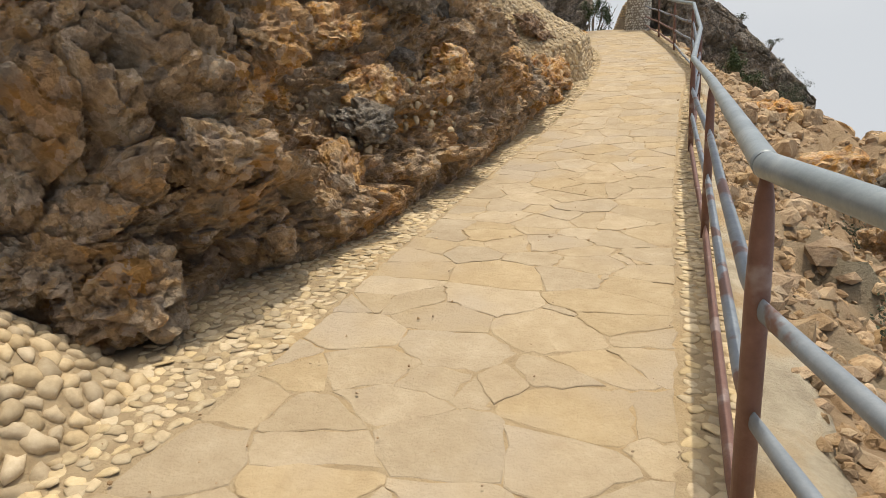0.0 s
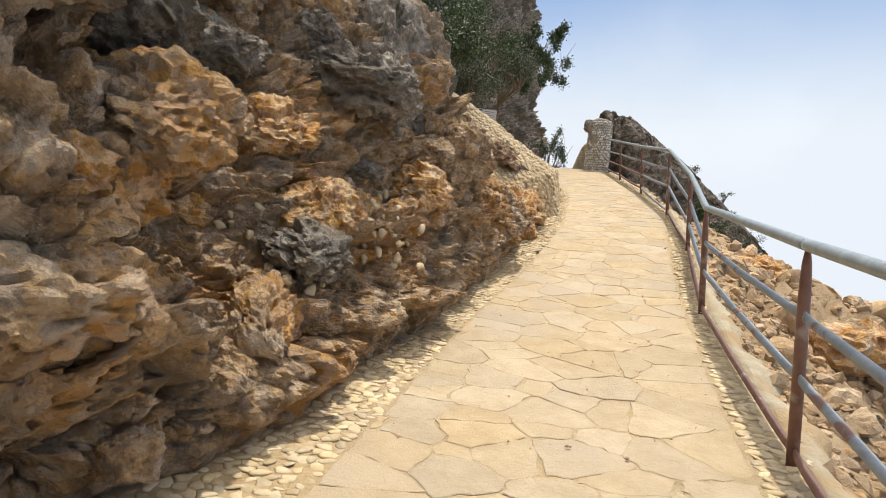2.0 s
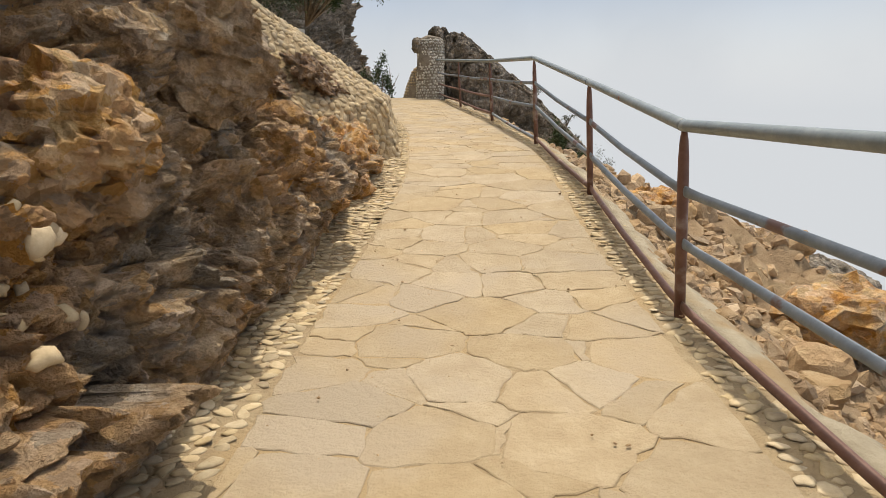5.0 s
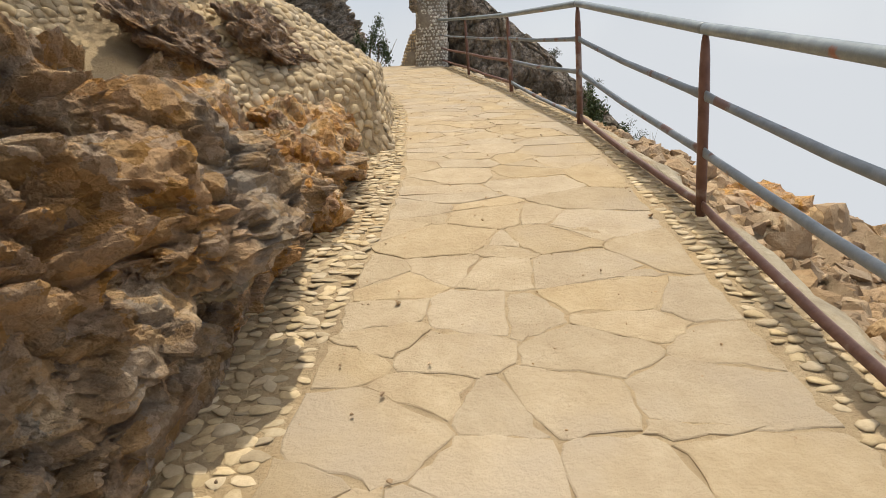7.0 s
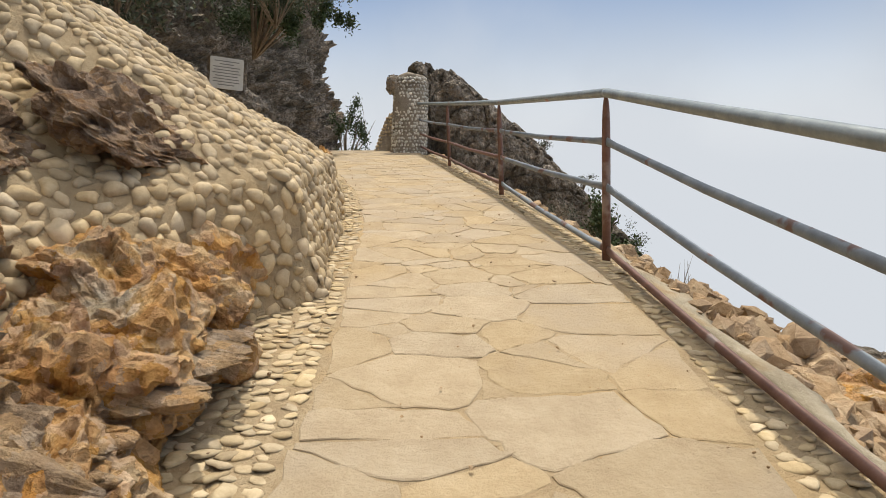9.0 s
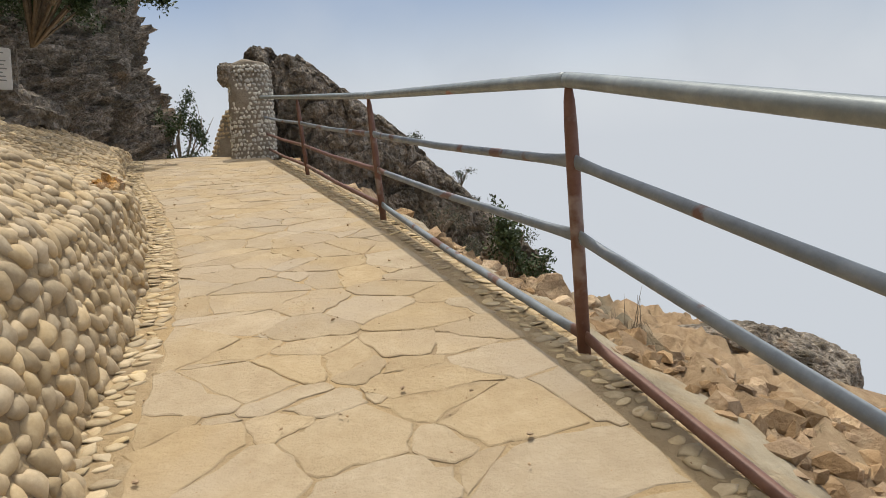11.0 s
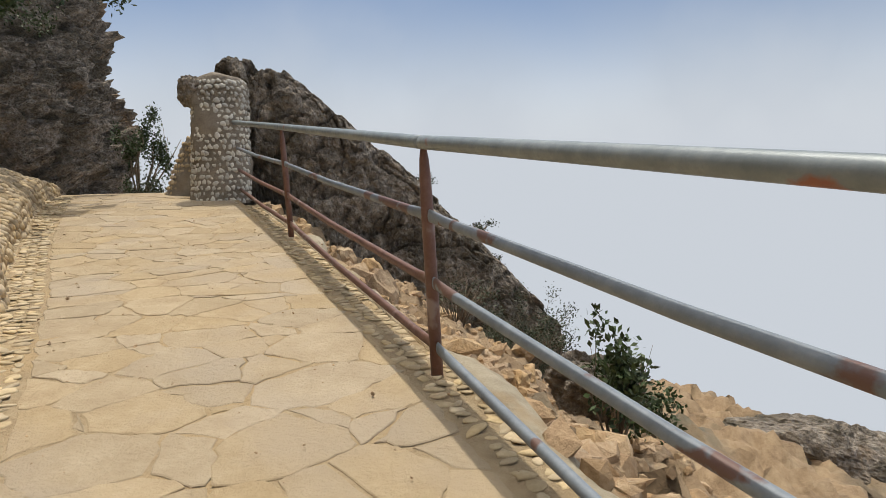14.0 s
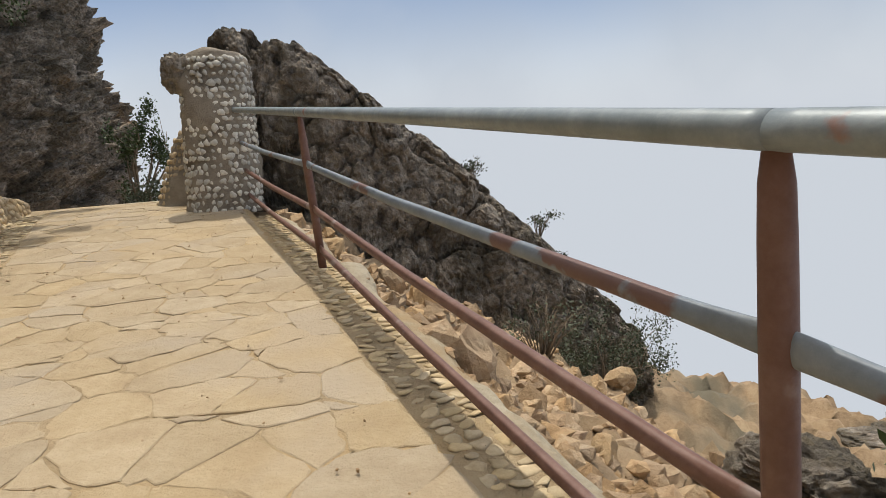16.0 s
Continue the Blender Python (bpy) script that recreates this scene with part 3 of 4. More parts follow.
ORANGE = ((-0.94, 10.45, 0.12, 0.26), (-1.12, 10.95, 0.2, 0.36), (-1.32, 10.2, 0.26, 0.38), (-1.04, 9.85, 0.12, 0.24), (-1.31, 9.75, 0.25, 0.32), (-0.92, 11.25, 0.06, 0.17), (-1.02, 11.0, 0.28, 0.24), (-1.17, 10.75, 0.24, 0.3), (-1.36, 11.2, 0.34, 0.32), (-1.07, 11.35, 0.24, 0.27), (-1.62, 10.6, 0.48, 0.34), (-1.14, 11.85, 0.25, 0.24), (-1.45, 11.7, 0.48, 0.26), (-1.02, 10.25, 0.16, 0.18))
for k, (x, y, h, r) in enumerate(ORANGE):
    boulder("orange_rock", (x, y, float(road_z(y)) + h), (r, r * 1.15, r * 0.8), 20 + k, M_ORANGE, 0.12, 5 if r > 0.25 else 4, (10 * k, 15 * k, 40 * k), "fractured orange limestone block at the path edge", "rock", "orange rocks by the path", 0.48)
boulder("yellow_rock", (-1.27, 12.5, float(road_z(12.5)) + 0.58), (0.17, 0.26, 0.14), 31, M_ORANGE, 0.12, 4, (0, 20, 10), "smooth yellowish rock set in the pebble wall")
boulder("yellow_rock", (-1.5, 15.2, float(road_z(15.2)) + 0.42), (0.13, 0.2, 0.16), 32, M_ORANGE, 0.14, 4, (0, 20, 10), "rounded yellow rock set in the pebble wall")

boulder("earth_patch", (-1.62, 11.95, float(road_z(11.95)) + 0.97), (0.44, 0.58, 0.09), 33, M_EARTH, 0.14, 5, (0, 38, 0), "rough brown earth and rock breaking through the pebble wall")
boulder("earth_patch", (-2.0, 11.2, float(road_z(11.2)) + 1.06), (0.44, 0.58, 0.09), 34, M_EARTH, 0.14, 5, (0, 38, 0), "rough brown earth and rock breaking through the pebble wall")

# ---- crag with pillar at the crest ----
crag_y, crag_h = np.linspace(0, 1, 280), np.linspace(0, 1, 200)
CU, CV = np.meshgrid(crag_y, crag_h, indexing="ij")
RIDGE_X = np.interp(CU, (0, 0.12, 0.3, 0.5, 0.7, 0.85, 1), (-1.5, -1.12, -0.40, 0.42, 1.40, 2.35, 3.9))
RIDGE_Z = np.interp(CU, (0, 0.06, 0.12, 0.3, 0.5, 0.7, 0.85, 1), (3.3, 3.76, 3.92, 3.68, 3.10, 2.26, 1.40, -0.3))
FOOT_Z = np.interp(CU, (0, 0.3, 0.6, 1), (1.7, 1.4, 0.4, -2.2))
ang = CV * math.pi
KX = RIDGE_X - 0.14 + 0.10 * np.sin(ang)
KZ = FOOT_Z + (RIDGE_Z - FOOT_Z) * np.sin(ang) ** 0.6
KY = 22.3 + 0.1 * CU - 0.85 * np.cos(ang) * np.interp(CU, (0, 0.15, 0.4, 1), (0.35, 0.6, 1, 0.8)) - 0.30 * np.sin(ang)
CRG = np.stack([KX, KY, KZ], -1)
cd = craggy(CRG, 141, 0.8, 0.16, 1.0)
CRG[..., 1] -= cd * 0.8
CRG[..., 2] += cd * 0.5
crag = new("crag", grid_mesh("crag", CRG, M_GREY, False))
tagged(crag, "dark grey leaning limestone crag at the crest of the path", "crag", kind="structure")

# pillar: a rough mass of mortar faced with pale pebbles
PIL_C, PIL_Z = (-1.26, 21.3), float(road_z(21.2))


def pillar_point(a, h):
    w = np.interp(h, (0, 0.5, 1.1, 1.45, 1.62, 1.68), (0.37, 0.36, 0.35, 0.34, 0.27, 0.03))
    x = PIL_C[0] + 0.06 * h / 1.6 + np.cos(a) * w
    y = PIL_C[1] + 0.12 * h / 1.6 + np.sin(a) * w * 0.75
    return np.stack([x, y, PIL_Z - 0.05 + np.asarray(h, float)], -1)


PA, PH = np.meshgrid(np.linspace(0, 2 * math.pi, 60), np.linspace(0, 1.68, 50), indexing="ij")
PP = pillar_point(PA, PH)
PP += 0.035 * fbm(PP * 3, 3, 7)[..., None]
M_MORT2 = mat("grey_mortar", ((0.20, 0.17, 0.13), (0.27, 0.23, 0.18), (0.34, 0.30, 0.24)), 6, 0.95, 0.6, 50)
pillar = new("pebble_pillar", grid_mesh("pebble_pillar", PP, M_MORT2))
tagged(pillar, "rough mortar pillar studded with pale pebbles at the railing's end", "pillar")
boulder("rock", (-1.56, 21.4, PIL_Z + 1.42), (0.16, 0.22, 0.24), 71, M_GREY, 0.12, 4, (0, 20, 0), "dark rock wedged in the top of the pebble pillar")


# low pebbled buttress leaning on the pillar's far side
BUT_C = (-1.72, 21.95)


def buttress_point(a, h):
    w = np.interp(h, (0, 0.4, 0.8, 0.95, 1.0), (0.40, 0.34, 0.26, 0.16, 0.02))
    return np.stack([BUT_C[0] + 0.22 * h + np.cos(a) * w, BUT_C[1] + np.sin(a) * w * 0.8, PIL_Z - 0.05 + np.asarray(h, float)], -1)


BP2 = buttress_point(*np.meshgrid(np.linspace(0, 2 * math.pi, 40), np.linspace(0, 1.0, 30), indexing="ij"))
buttress = new("pebble_buttress", grid_mesh("pebble_buttress", BP2 + 0.03 * fbm(BP2 * 3, 3, 8)[..., None], M_MORT2))
tagged(buttress, "low tapering mortar buttress studded with pebbles beside the pillar", "buttress")


# ---- railing ----
POSTS = (-4.95, -2.4, 0.15, 2.7, 5.47, 8.1, 10.38, 12.92, 15.59, 18.76, 21.2)
HEIGHTS = (1.0, curve(((5.47, 0.69), (10.38, 0.665), (12.92, 0.72), (15.59, 0.70), (18.76, 0.675))), curve(((7.95, 0.41), (10.38, 0.365), (12.92, 0.45), (15.59, 0.415), (18.76, 0.39))), curve(((12.92, 0.07), (15.59, 0.13))))
railing = tagged(new("railing"), "weathered steel pipe railing with red-brown posts and grey rails", "railing")
railing.location = (float(RAIL(3.0)), 3.0, float(road_z(3.0)))
base = railing.location.copy()


def rail_at(y, h):
    return Vector((float(RAIL(y)) - 0.045 * h, y, float(road_z(y)) + h * float(RAIL_H(y)))) - base


for y in POSTS:
    bm = bmesh.new()
    t0 = rail_at(min(y + 0.3, 21.2), 0) - rail_at(y - 0.3, 0)
    along = Vector((t0.x, t0.y, 0)).normalized()
    side = Vector((along.y, -along.x, 0))
    foot = rail_at(y, -0.06)
    rings = []
    for h, ka, ks in ((0, 1, 1), (0.75, 1, 1), (0.88, 1, 0.9), (0.96, 0.98, 0.7), (1.0, 0.8, 0.45), (1.015, 0.6, 0.35)):
        rings.append((foot + Vector((-0.045 * h, 0, h * (float(RAIL_H(y)) + 0.03))), along * 0.027 * ka, side * 0.027 * ks))
    tube(bm, rings, 16)
    part("post", bm, M_POST, railing, "red-brown painted steel post")
for a, b in zip(POSTS, POSTS[1:]):
    for k, level in enumerate(HEIGHTS):
        ha, hb = (level, level) if k == 0 else (float(level(a)), float(level(b)))
        bm = bmesh.new()
        if k == 0:
            pipe(bm, rail_at(a, ha), rail_at(b, hb), 0.029, 1.0, 18)
            part("top_rail", bm, M_TOP, railing, "galvanised grey top pipe with rust patches")
        else:
            pipe(bm, rail_at(a, ha), rail_at(b, hb), 0.021, 0.45, 14, 0.018)
            brown = (a > 15 and k >= 2) or (k == 3 and a < 12)
            part("rail", bm, M_POST if brown else M_MID, railing, "red-brown painted pipe" if brown else "blue-grey pipe with flaking red paint")


# ---- loose rubble on the slope ----
rs = np.random.RandomState(5)


def slope_z(x, y):
    i = np.clip(np.searchsorted(gx, x) - 1, 0, len(gx) - 2)
    j = np.clip(np.searchsorted(gy, y) - 1, 0, len(gy) - 2)
    u, v = (x - gx[i]) / (gx[i + 1] - gx[i]), (y - gy[j]) / (gy[j + 1] - gy[j])
    return float(GZ[i, j] * (1 - u) * (1 - v) + GZ[i + 1, j] * u * (1 - v) + GZ[i, j + 1] * (1 - u) * v + GZ[i + 1, j + 1] * u * v)


STONES = []
for k in range(6):
    bm = bmesh.new()
    bmesh.ops.create_icosphere(bm, subdivisions=3, radius=1.0)
    V = np.array([v.co[:] for v in bm.verts])
    q = V * np.array((1, 0.8, 0.65))
    for _ in range(10):
        n = rs.normal(size=3)
        n /= np.linalg.norm(n)
        q -= np.clip(q @ n - rs.uniform(0.42, 0.75), 0, 1)[:, None] * n * 0.95
    q += V * craggy(V * 1.3 + 5 * k, 400 + k, 1.0, 0.10)[:, None]
    for v, w in zip(bm.verts, q):
        v.co = w
    me = bpy.data.meshes.new("stone")
    bm.to_mesh(me)
    bm.free()
    me.materials.append(M_STONE)
    STONES.append(me)
for k in range(230):
    y = rs.uniform(0.5, 21)
    d = abs(rs.normal(0, 1.3)) + 0.12
    if d > 4.2:
        continue
    x = float(LEDGE(y)) + d
    r = rs.choice((0.07, 0.1, 0.14, 0.2, 0.27), p=(0.42, 0.32, 0.16, 0.07, 0.03)) * rs.uniform(0.8, 1.25)
    ob = new("stone", STONES[rs.randint(6)])
    ob.matrix_world = pose(x, y, slope_z(x, y) + r * 0.28, *rs.uniform(0, 360, 3)) @ Matrix.Scale(r, 4)
    tagged(ob, "angular ochre stone lying on the steep slope", "stone", "stones on the slope")


def scatter(name, places, radii, flat, material, seed, label, shape="chip"):
    """Many small stones in one mesh."""
    r = np.random.RandomState(seed)
    bm = bmesh.new()
    bmesh.ops.create_icosphere(bm, subdivisions=1, radius=1.0)
    V = np.array([v.co[:] for v in bm.verts])
    F = np.array([[v.index for v in f.verts] for f in bm.faces])
    bm.free()
    vs, fs = [], []
    for k, (p, rad) in enumerate(zip(places, radii)):
        a = r.uniform(0, 6.28, 3)
        R = np.array(Euler(a).to_matrix())
        w = (V * r.uniform(0.6, 1.2, 3) * rad * (1 + 0.25 * r.normal(size=(len(V), 1)))) @ R.T
        w[:, 2] *= flat
        vs.append(w + p)
        fs.append(F + k * len(V))
    ob = new(name, mesh_from(name, np.concatenate(vs), np.concatenate(fs), material, False))
    return tagged(ob, label, "rubble", kind="stuff")


pl, rd = [], []
for k in range(7000):
    y = rs.uniform(0, 21)
    d = abs(rs.normal(0, 1.5)) - 0.12
    x = float(LEDGE(y)) + min(d, 4.5)
    pl.append((x, y, slope_z(x, y) if d > 0 else float(road_z(y)) - 0.06))
    rd.append(rs.gamma(2.0, 0.016) + 0.012)
scatter("rubble", np.array(pl), rd, 0.8, M_RUBBLE, 8, "loose ochre rubble covering the slope below the path")
pl, rd = [], []
for k in range(900):
    y = rs.uniform(0.5, 21)
    x = rs.uniform(float(WALL_L(y)) + 0.02, float(RAIL(y)))
    pl.append((x, y, float(road_z(y)) + 0.018))
    rd.append(rs.gamma(1.5, 0.0018) + 0.0018)
scatter("grit", np.array(pl), rd, 0.7, M_RUBBLE, 9, "scattered grit and pebbles on the path")

boulder("boulder", (8.7, 21.0, -2.95), (1.0, 2.5, 0.95), 81, M_GREY, 0.045, 6, (-14, 0, -112), "long dark grey slab boulder on the slope")
boulder("boulder", (2.0, 17.1, 0.62), (0.36, 0.42, 0.26), 82, M_GREY, 0.14, 5, (0, 12, 20), "grey limestone boulder on the slope")
boulder("boulder", (4.4, 10.5, -0.75), (0.9, 1.4, 0.55), 83, M_GREY, 0.13, 5, (0, 20, 0), "dark grey boulder on the slope")
boulder("boulder", (3.3, 7.2, -0.25), (0.5, 0.6, 0.4), 84, M_ROCK, 0.15, 5, (0, 15, 20), "brown limestone boulder on the slope")
boulder("boulder", (2.9, 9.3, 0.05), (0.4, 0.5, 0.3), 85, M_ORANGE, 0.15, 4, (0, 15, 60), "orange limestone block on the slope")
boulder("boulder", (2.3, 12.2, 0.42), (0.35, 0.5, 0.25), 86, M_ORANGE, 0.15, 4, (0, 15, 10), "orange limestone block on the slope")
boulder("boulder", (4.1, 13.6, -0.5), (0.5, 0.8, 0.4), 87, M_ROCK, 0.15, 4, (0, 15, 10), "brown limestone boulder on the slope")


# ---- plants ----
def shrub(name, centre, size, leaves, seed, material, label, category="shrub", leaf=0.035, stems=9, clumps=26, open_=0.35, lean_=(0, 0)):
    r = np.random.RandomState(seed)
    ob = tagged(new(name), label, category)
    ob.location = centre
    sx, sy, sz = size
    tips = []
    bm = bmesh.new()
    for k in range(stems):
        a = r.uniform(0, 6.28)
        rad = r.uniform(0.15, 0.85)
        tip = Vector((math.cos(a) * rad * sx + lean_[0] * sz, math.sin(a) * rad * sy + lean_[1] * sz, sz * r.uniform(0.55, 1.0)))
        mid = tip * 0.5 + Vector((0, 0, 0.12 * sz)) + Vector(r.normal(0, 0.06, 3) * sz)
        th = 0.018 * max(sz, 0.5)
        pts = [Vector((0, 0, -0.1)), mid, tip]
        rings = [(p, Vector((w, 0, 0)), Vector((0, w, w * 0.3))) for p, w in zip(pts, (th, th * 0.6, th * 0.2))]
        tube(bm, rings, 5)
        tips += [tip, mid.lerp(tip, 0.5)]
        for _ in range(3):
            s = mid.lerp(tip, r.uniform(0, 0.9))
            e = s + Vector(r.normal(0, 0.22, 3) * np.array(size)) + Vector((0, 0, 0.08 * sz))
            tube(bm, [(s, Vector((th * 0.35, 0, 0)), Vector((0, th * 0.35, 0))), (e, Vector((th * 0.1, 0, 0)), Vector((0, th * 0.1, 0)))], 4)
            tips.append(e)
    part("stem", bm, M_DRY, ob, "grey-brown woody stems")
    if leaves:
        cs = np.array([tips[r.randint(len(tips))][:] for _ in range(clumps)]) + r.normal(0, 0.05, (clumps, 3)) * np.array(size)
        c = cs[r.randint(clumps, size=leaves)] + r.normal(0, 1, (leaves, 3)) * np.array(size) * open_ * 0.32
        c[:, 2] = np.maximum(c[:, 2], 0.02)
        d = r.normal(size=(leaves, 3))
        d[:, 2] += 0.5
        d /= np.linalg.norm(d, axis=1)[:, None]
        w = np.cross(d, r.normal(size=(leaves, 3)))
        w /= np.linalg.norm(w, axis=1)[:, None] + 1e-9
        L = leaf * r.uniform(0.6, 1.3, (leaves, 1))
        vs = np.stack([c, c + d * L * 0.5 + w * L * 0.26, c + d * L, c + d * L * 0.5 - w * L * 0.26], 1).reshape(-1, 3)
        fs = np.arange(leaves * 4).reshape(-1, 4)
        me = mesh_from("foliage", vs, fs, material, False)
        child("foliage", me, ob, "small dull green leaves")
    return ob


def rz(x, y, h=0.0):
    return (x, y, slope_z(x, y) + h)


shrub("shrub", (2.75, 20.9, -0.75), (0.85, 0.6, 1.0), 5200, 1, M_LEAFG, "dark small-leaved shrub growing at the path's edge", open_=0.22, stems=20, clumps=60)
shrub("shrub", rz(1.5, 19.6), (0.55, 0.5, 0.55), 500, 2, M_LEAFG, "grey leafless thorny shrub beside the crag", stems=30)
shrub("shrub", rz(1.62, 16.2, 0.0), (0.26, 0.3, 0.6), 1500, 3, M_LEAF, "green upright shrub among the stones of the slope", leaf=0.05, stems=14)
shrub("shrub", rz(2.0, 16.5), (0.3, 0.3, 0.4), 800, 4, M_LEAF, "sparse green shrub among the stones of the slope", leaf=0.045)
shrub("shrub", rz(1.95, 14.5), (0.25, 0.25, 0.4), 0, 5, M_LEAF, "dry leafless thorn bush on the slope", stems=26)
shrub("shrub", rz(3.0, 7.9), (0.4, 0.5, 0.3), 500, 6, M_LEAFG, "low grey dry shrub among the stones", stems=24)
shrub("shrub", rz(2.9, 5.6), (0.3, 0.5, 0.3), 300, 7, M_LEAFG, "low grey dry shrub among the stones", stems=24)
shrub("shrub", (1.62, 22.2, 1.95), (0.22, 0.2, 0.28), 350, 8, M_LEAFG, "small dark shrub clinging to the crag", stems=12)
shrub("shrub", (2.5, 22.2, 1.2), (0.25, 0.2, 0.25), 350, 9, M_LEAFG, "small dark shrub clinging to the crag", stems=12)
shrub("shrub", (2.85, 22.2, 0.75), (0.15, 0.15, 0.16), 200, 10, M_LEAFG, "small dark shrub clinging to the crag", stems=8)
# on top of the rock face and the cliff
TOP = ((-2.9, 6.6, 0.75), (-3.3, 7.6, 0.9), (-3.0, 8.8, 0.8), (-3.8, 9.8, 1.0), (-3.6, 11.2, 0.9), (-4.6, 12.6, 1.1))
for k, (x, y, s) in enumerate(TOP):
    h = float(road_z(y)) + float(TOPH(y)) + 0.62 * max(0.0, float(WALL_L(y)) - x - 0.3)
    shrub("shrub", (x, y, h - 0.15), (s * 0.9, s * 1.0, s), 6000, 40 + k, M_LEAF, "dense dark green shrub on top of the rock face", leaf=0.055, open_=0.5, stems=12)
HANG = ((-1.9, 8.0, 3.15, 0.75), (-2.0, 9.5, 3.1, 0.8), (-2.6, 12.0, 3.2, 1.0), (-3.2, 15.0, 3.1, 1.2), (-3.6, 18.0, 4.3, 1.3), (-3.4, 20.5, 4.4, 1.2))
for k, (x, y, z, s) in enumerate(HANG):
    shrub("shrub", (x - 0.3, y, z), (s * 0.9, s, s * 0.8), 6500, 90 + k, M_LEAFG if k % 2 else M_LEAF, "dark grey-green shrub hanging over the rock face", leaf=0.06, open_=0.4, stems=14, clumps=40)
CLIFFTOP = ((-5.0, 15.5, 3.2, 1.3), (-5.6, 17.5, 4.2, 1.5), (-6.6, 20.5, 4.2, 1.6), (-5.9, 19.0, 2.6, 1.0), (-7.0, 23.0, 5.0, 1.8), (-6.8, 26.5, 3.4, 1.2))
for k, (x, y, h, s) in enumerate(CLIFFTOP):
    shrub("shrub", (x + 0.5, y, float(road_z(y)) + h), (s * 0.9, s * 1.1, s * 0.8), 7000, 60 + k, M_LEAF, "dark green shrub rooted on the shaded cliff", leaf=0.075, open_=0.5, stems=12)
shrub("tree", (-4.9, 22.5, 4.2), (1.6, 1.1, 2.1), 22000, 80, M_LEAF, "gnarled dark tree leaning out from the cliff", "tree", leaf=0.085, stems=22, clumps=90, open_=0.15, lean_=(0.62, 0))
shrub("tree", (-4.3, 29.0, 1.6), (0.9, 0.9, 1.9), 2600, 81, M_LEAF, "small dark tree standing beyond the crest", "tree", leaf=0.08, stems=10, clumps=22, open_=0.25, lean_=(0.2, 0))
shrub("shrub", (-3.9, 28.0, 1.3), (0.8, 0.6, 0.9), 1400, 82, M_LEAFG, "dark shrub beyond the crest of the path", leaf=0.07, open_=0.35)

# ---- sign on the cliff ----
sign = tagged(new("sign"), "white notice board with faded lines of text below the cliff", "sign")
sign.matrix_world = pose(-4.65, 20.3, 3.17, 4, 6, 18)


def box(bm, x0, x1, y0, y1, z0, z1, bevel=0.0):
    ret = bmesh.ops.create_cube(bm, size=1.0)
    for v in ret["verts"]:
        v.co = Vector(((x0 + x1) / 2 + v.co.x * (x1 - x0), (y0 + y1) / 2 + v.co.y * (y1 - y0), (z0 + z1) / 2 + v.co.z * (z1 - z0)))
    if bevel:
        bmesh.ops.bevel(bm, geom=list({e for v in ret["verts"] for e in v.link_edges}), offset=bevel, segments=2, affect="EDGES")


bm = bmesh.new()
box(bm, -0.30, 0.30, 0, 0.05, 0, 0.58, 0.012)
part("panel", bm, M_SIGN, sign)
bm = bmesh.new()
box(bm, -0.36, 0.36, 0.055, 0.22, -0.5, 0.62, 0.03)
part("backing", bm, M_GREY, sign, "rough stone backing slab")
for k in range(9):
    bm = bmesh.new()
    w = (0.22, 0.13, 0.24, 0.22, 0.25, 0.20, 0.23, 0.24, 0.15)[k]
    box(bm, -w, w, -0.005, 0.0, 0.50 - k * 0.054, 0.517 - k * 0.054)
    part("text_line", bm, M_INK, sign)
boulder("boulder", (-4.5, 20.7, 2.75), (0.7, 0.6, 0.5), 97, M_GREY, 0.15, 4, (0, 0, 20), "grey boulder below the notice board")


# ---- pebbles and stones laid one by one ----
def dome(seed, rings=3, seg=9):
    r = np.random.RandomState(seed)
    vs, fs = [], []
    k = 1 + 0.16 * r.normal(size=seg)
    for i in range(rings):
        a = (-0.35 + 1.75 * i / rings)
        for j in range(seg):
            t = 2 * math.pi * j / seg
            vs.append((math.cos(a) * math.cos(t) * k[j], math.cos(a) * math.sin(t) * k[j], math.sin(a)))
    vs.append((0, 0, 1))
    for i in range(rings - 1):
        for j in range(seg):
            fs.append((i * seg + j, i * seg + (j + 1) % seg, (i + 1) * seg + (j + 1) % seg, (i + 1) * seg + j))
    for j in range(seg):
        fs.append(((rings - 1) * seg + j, (rings - 1) * seg + (j + 1) % seg, rings * seg))
    return np.array(vs), fs


DOMES = [dome(k) for k in range(8)]


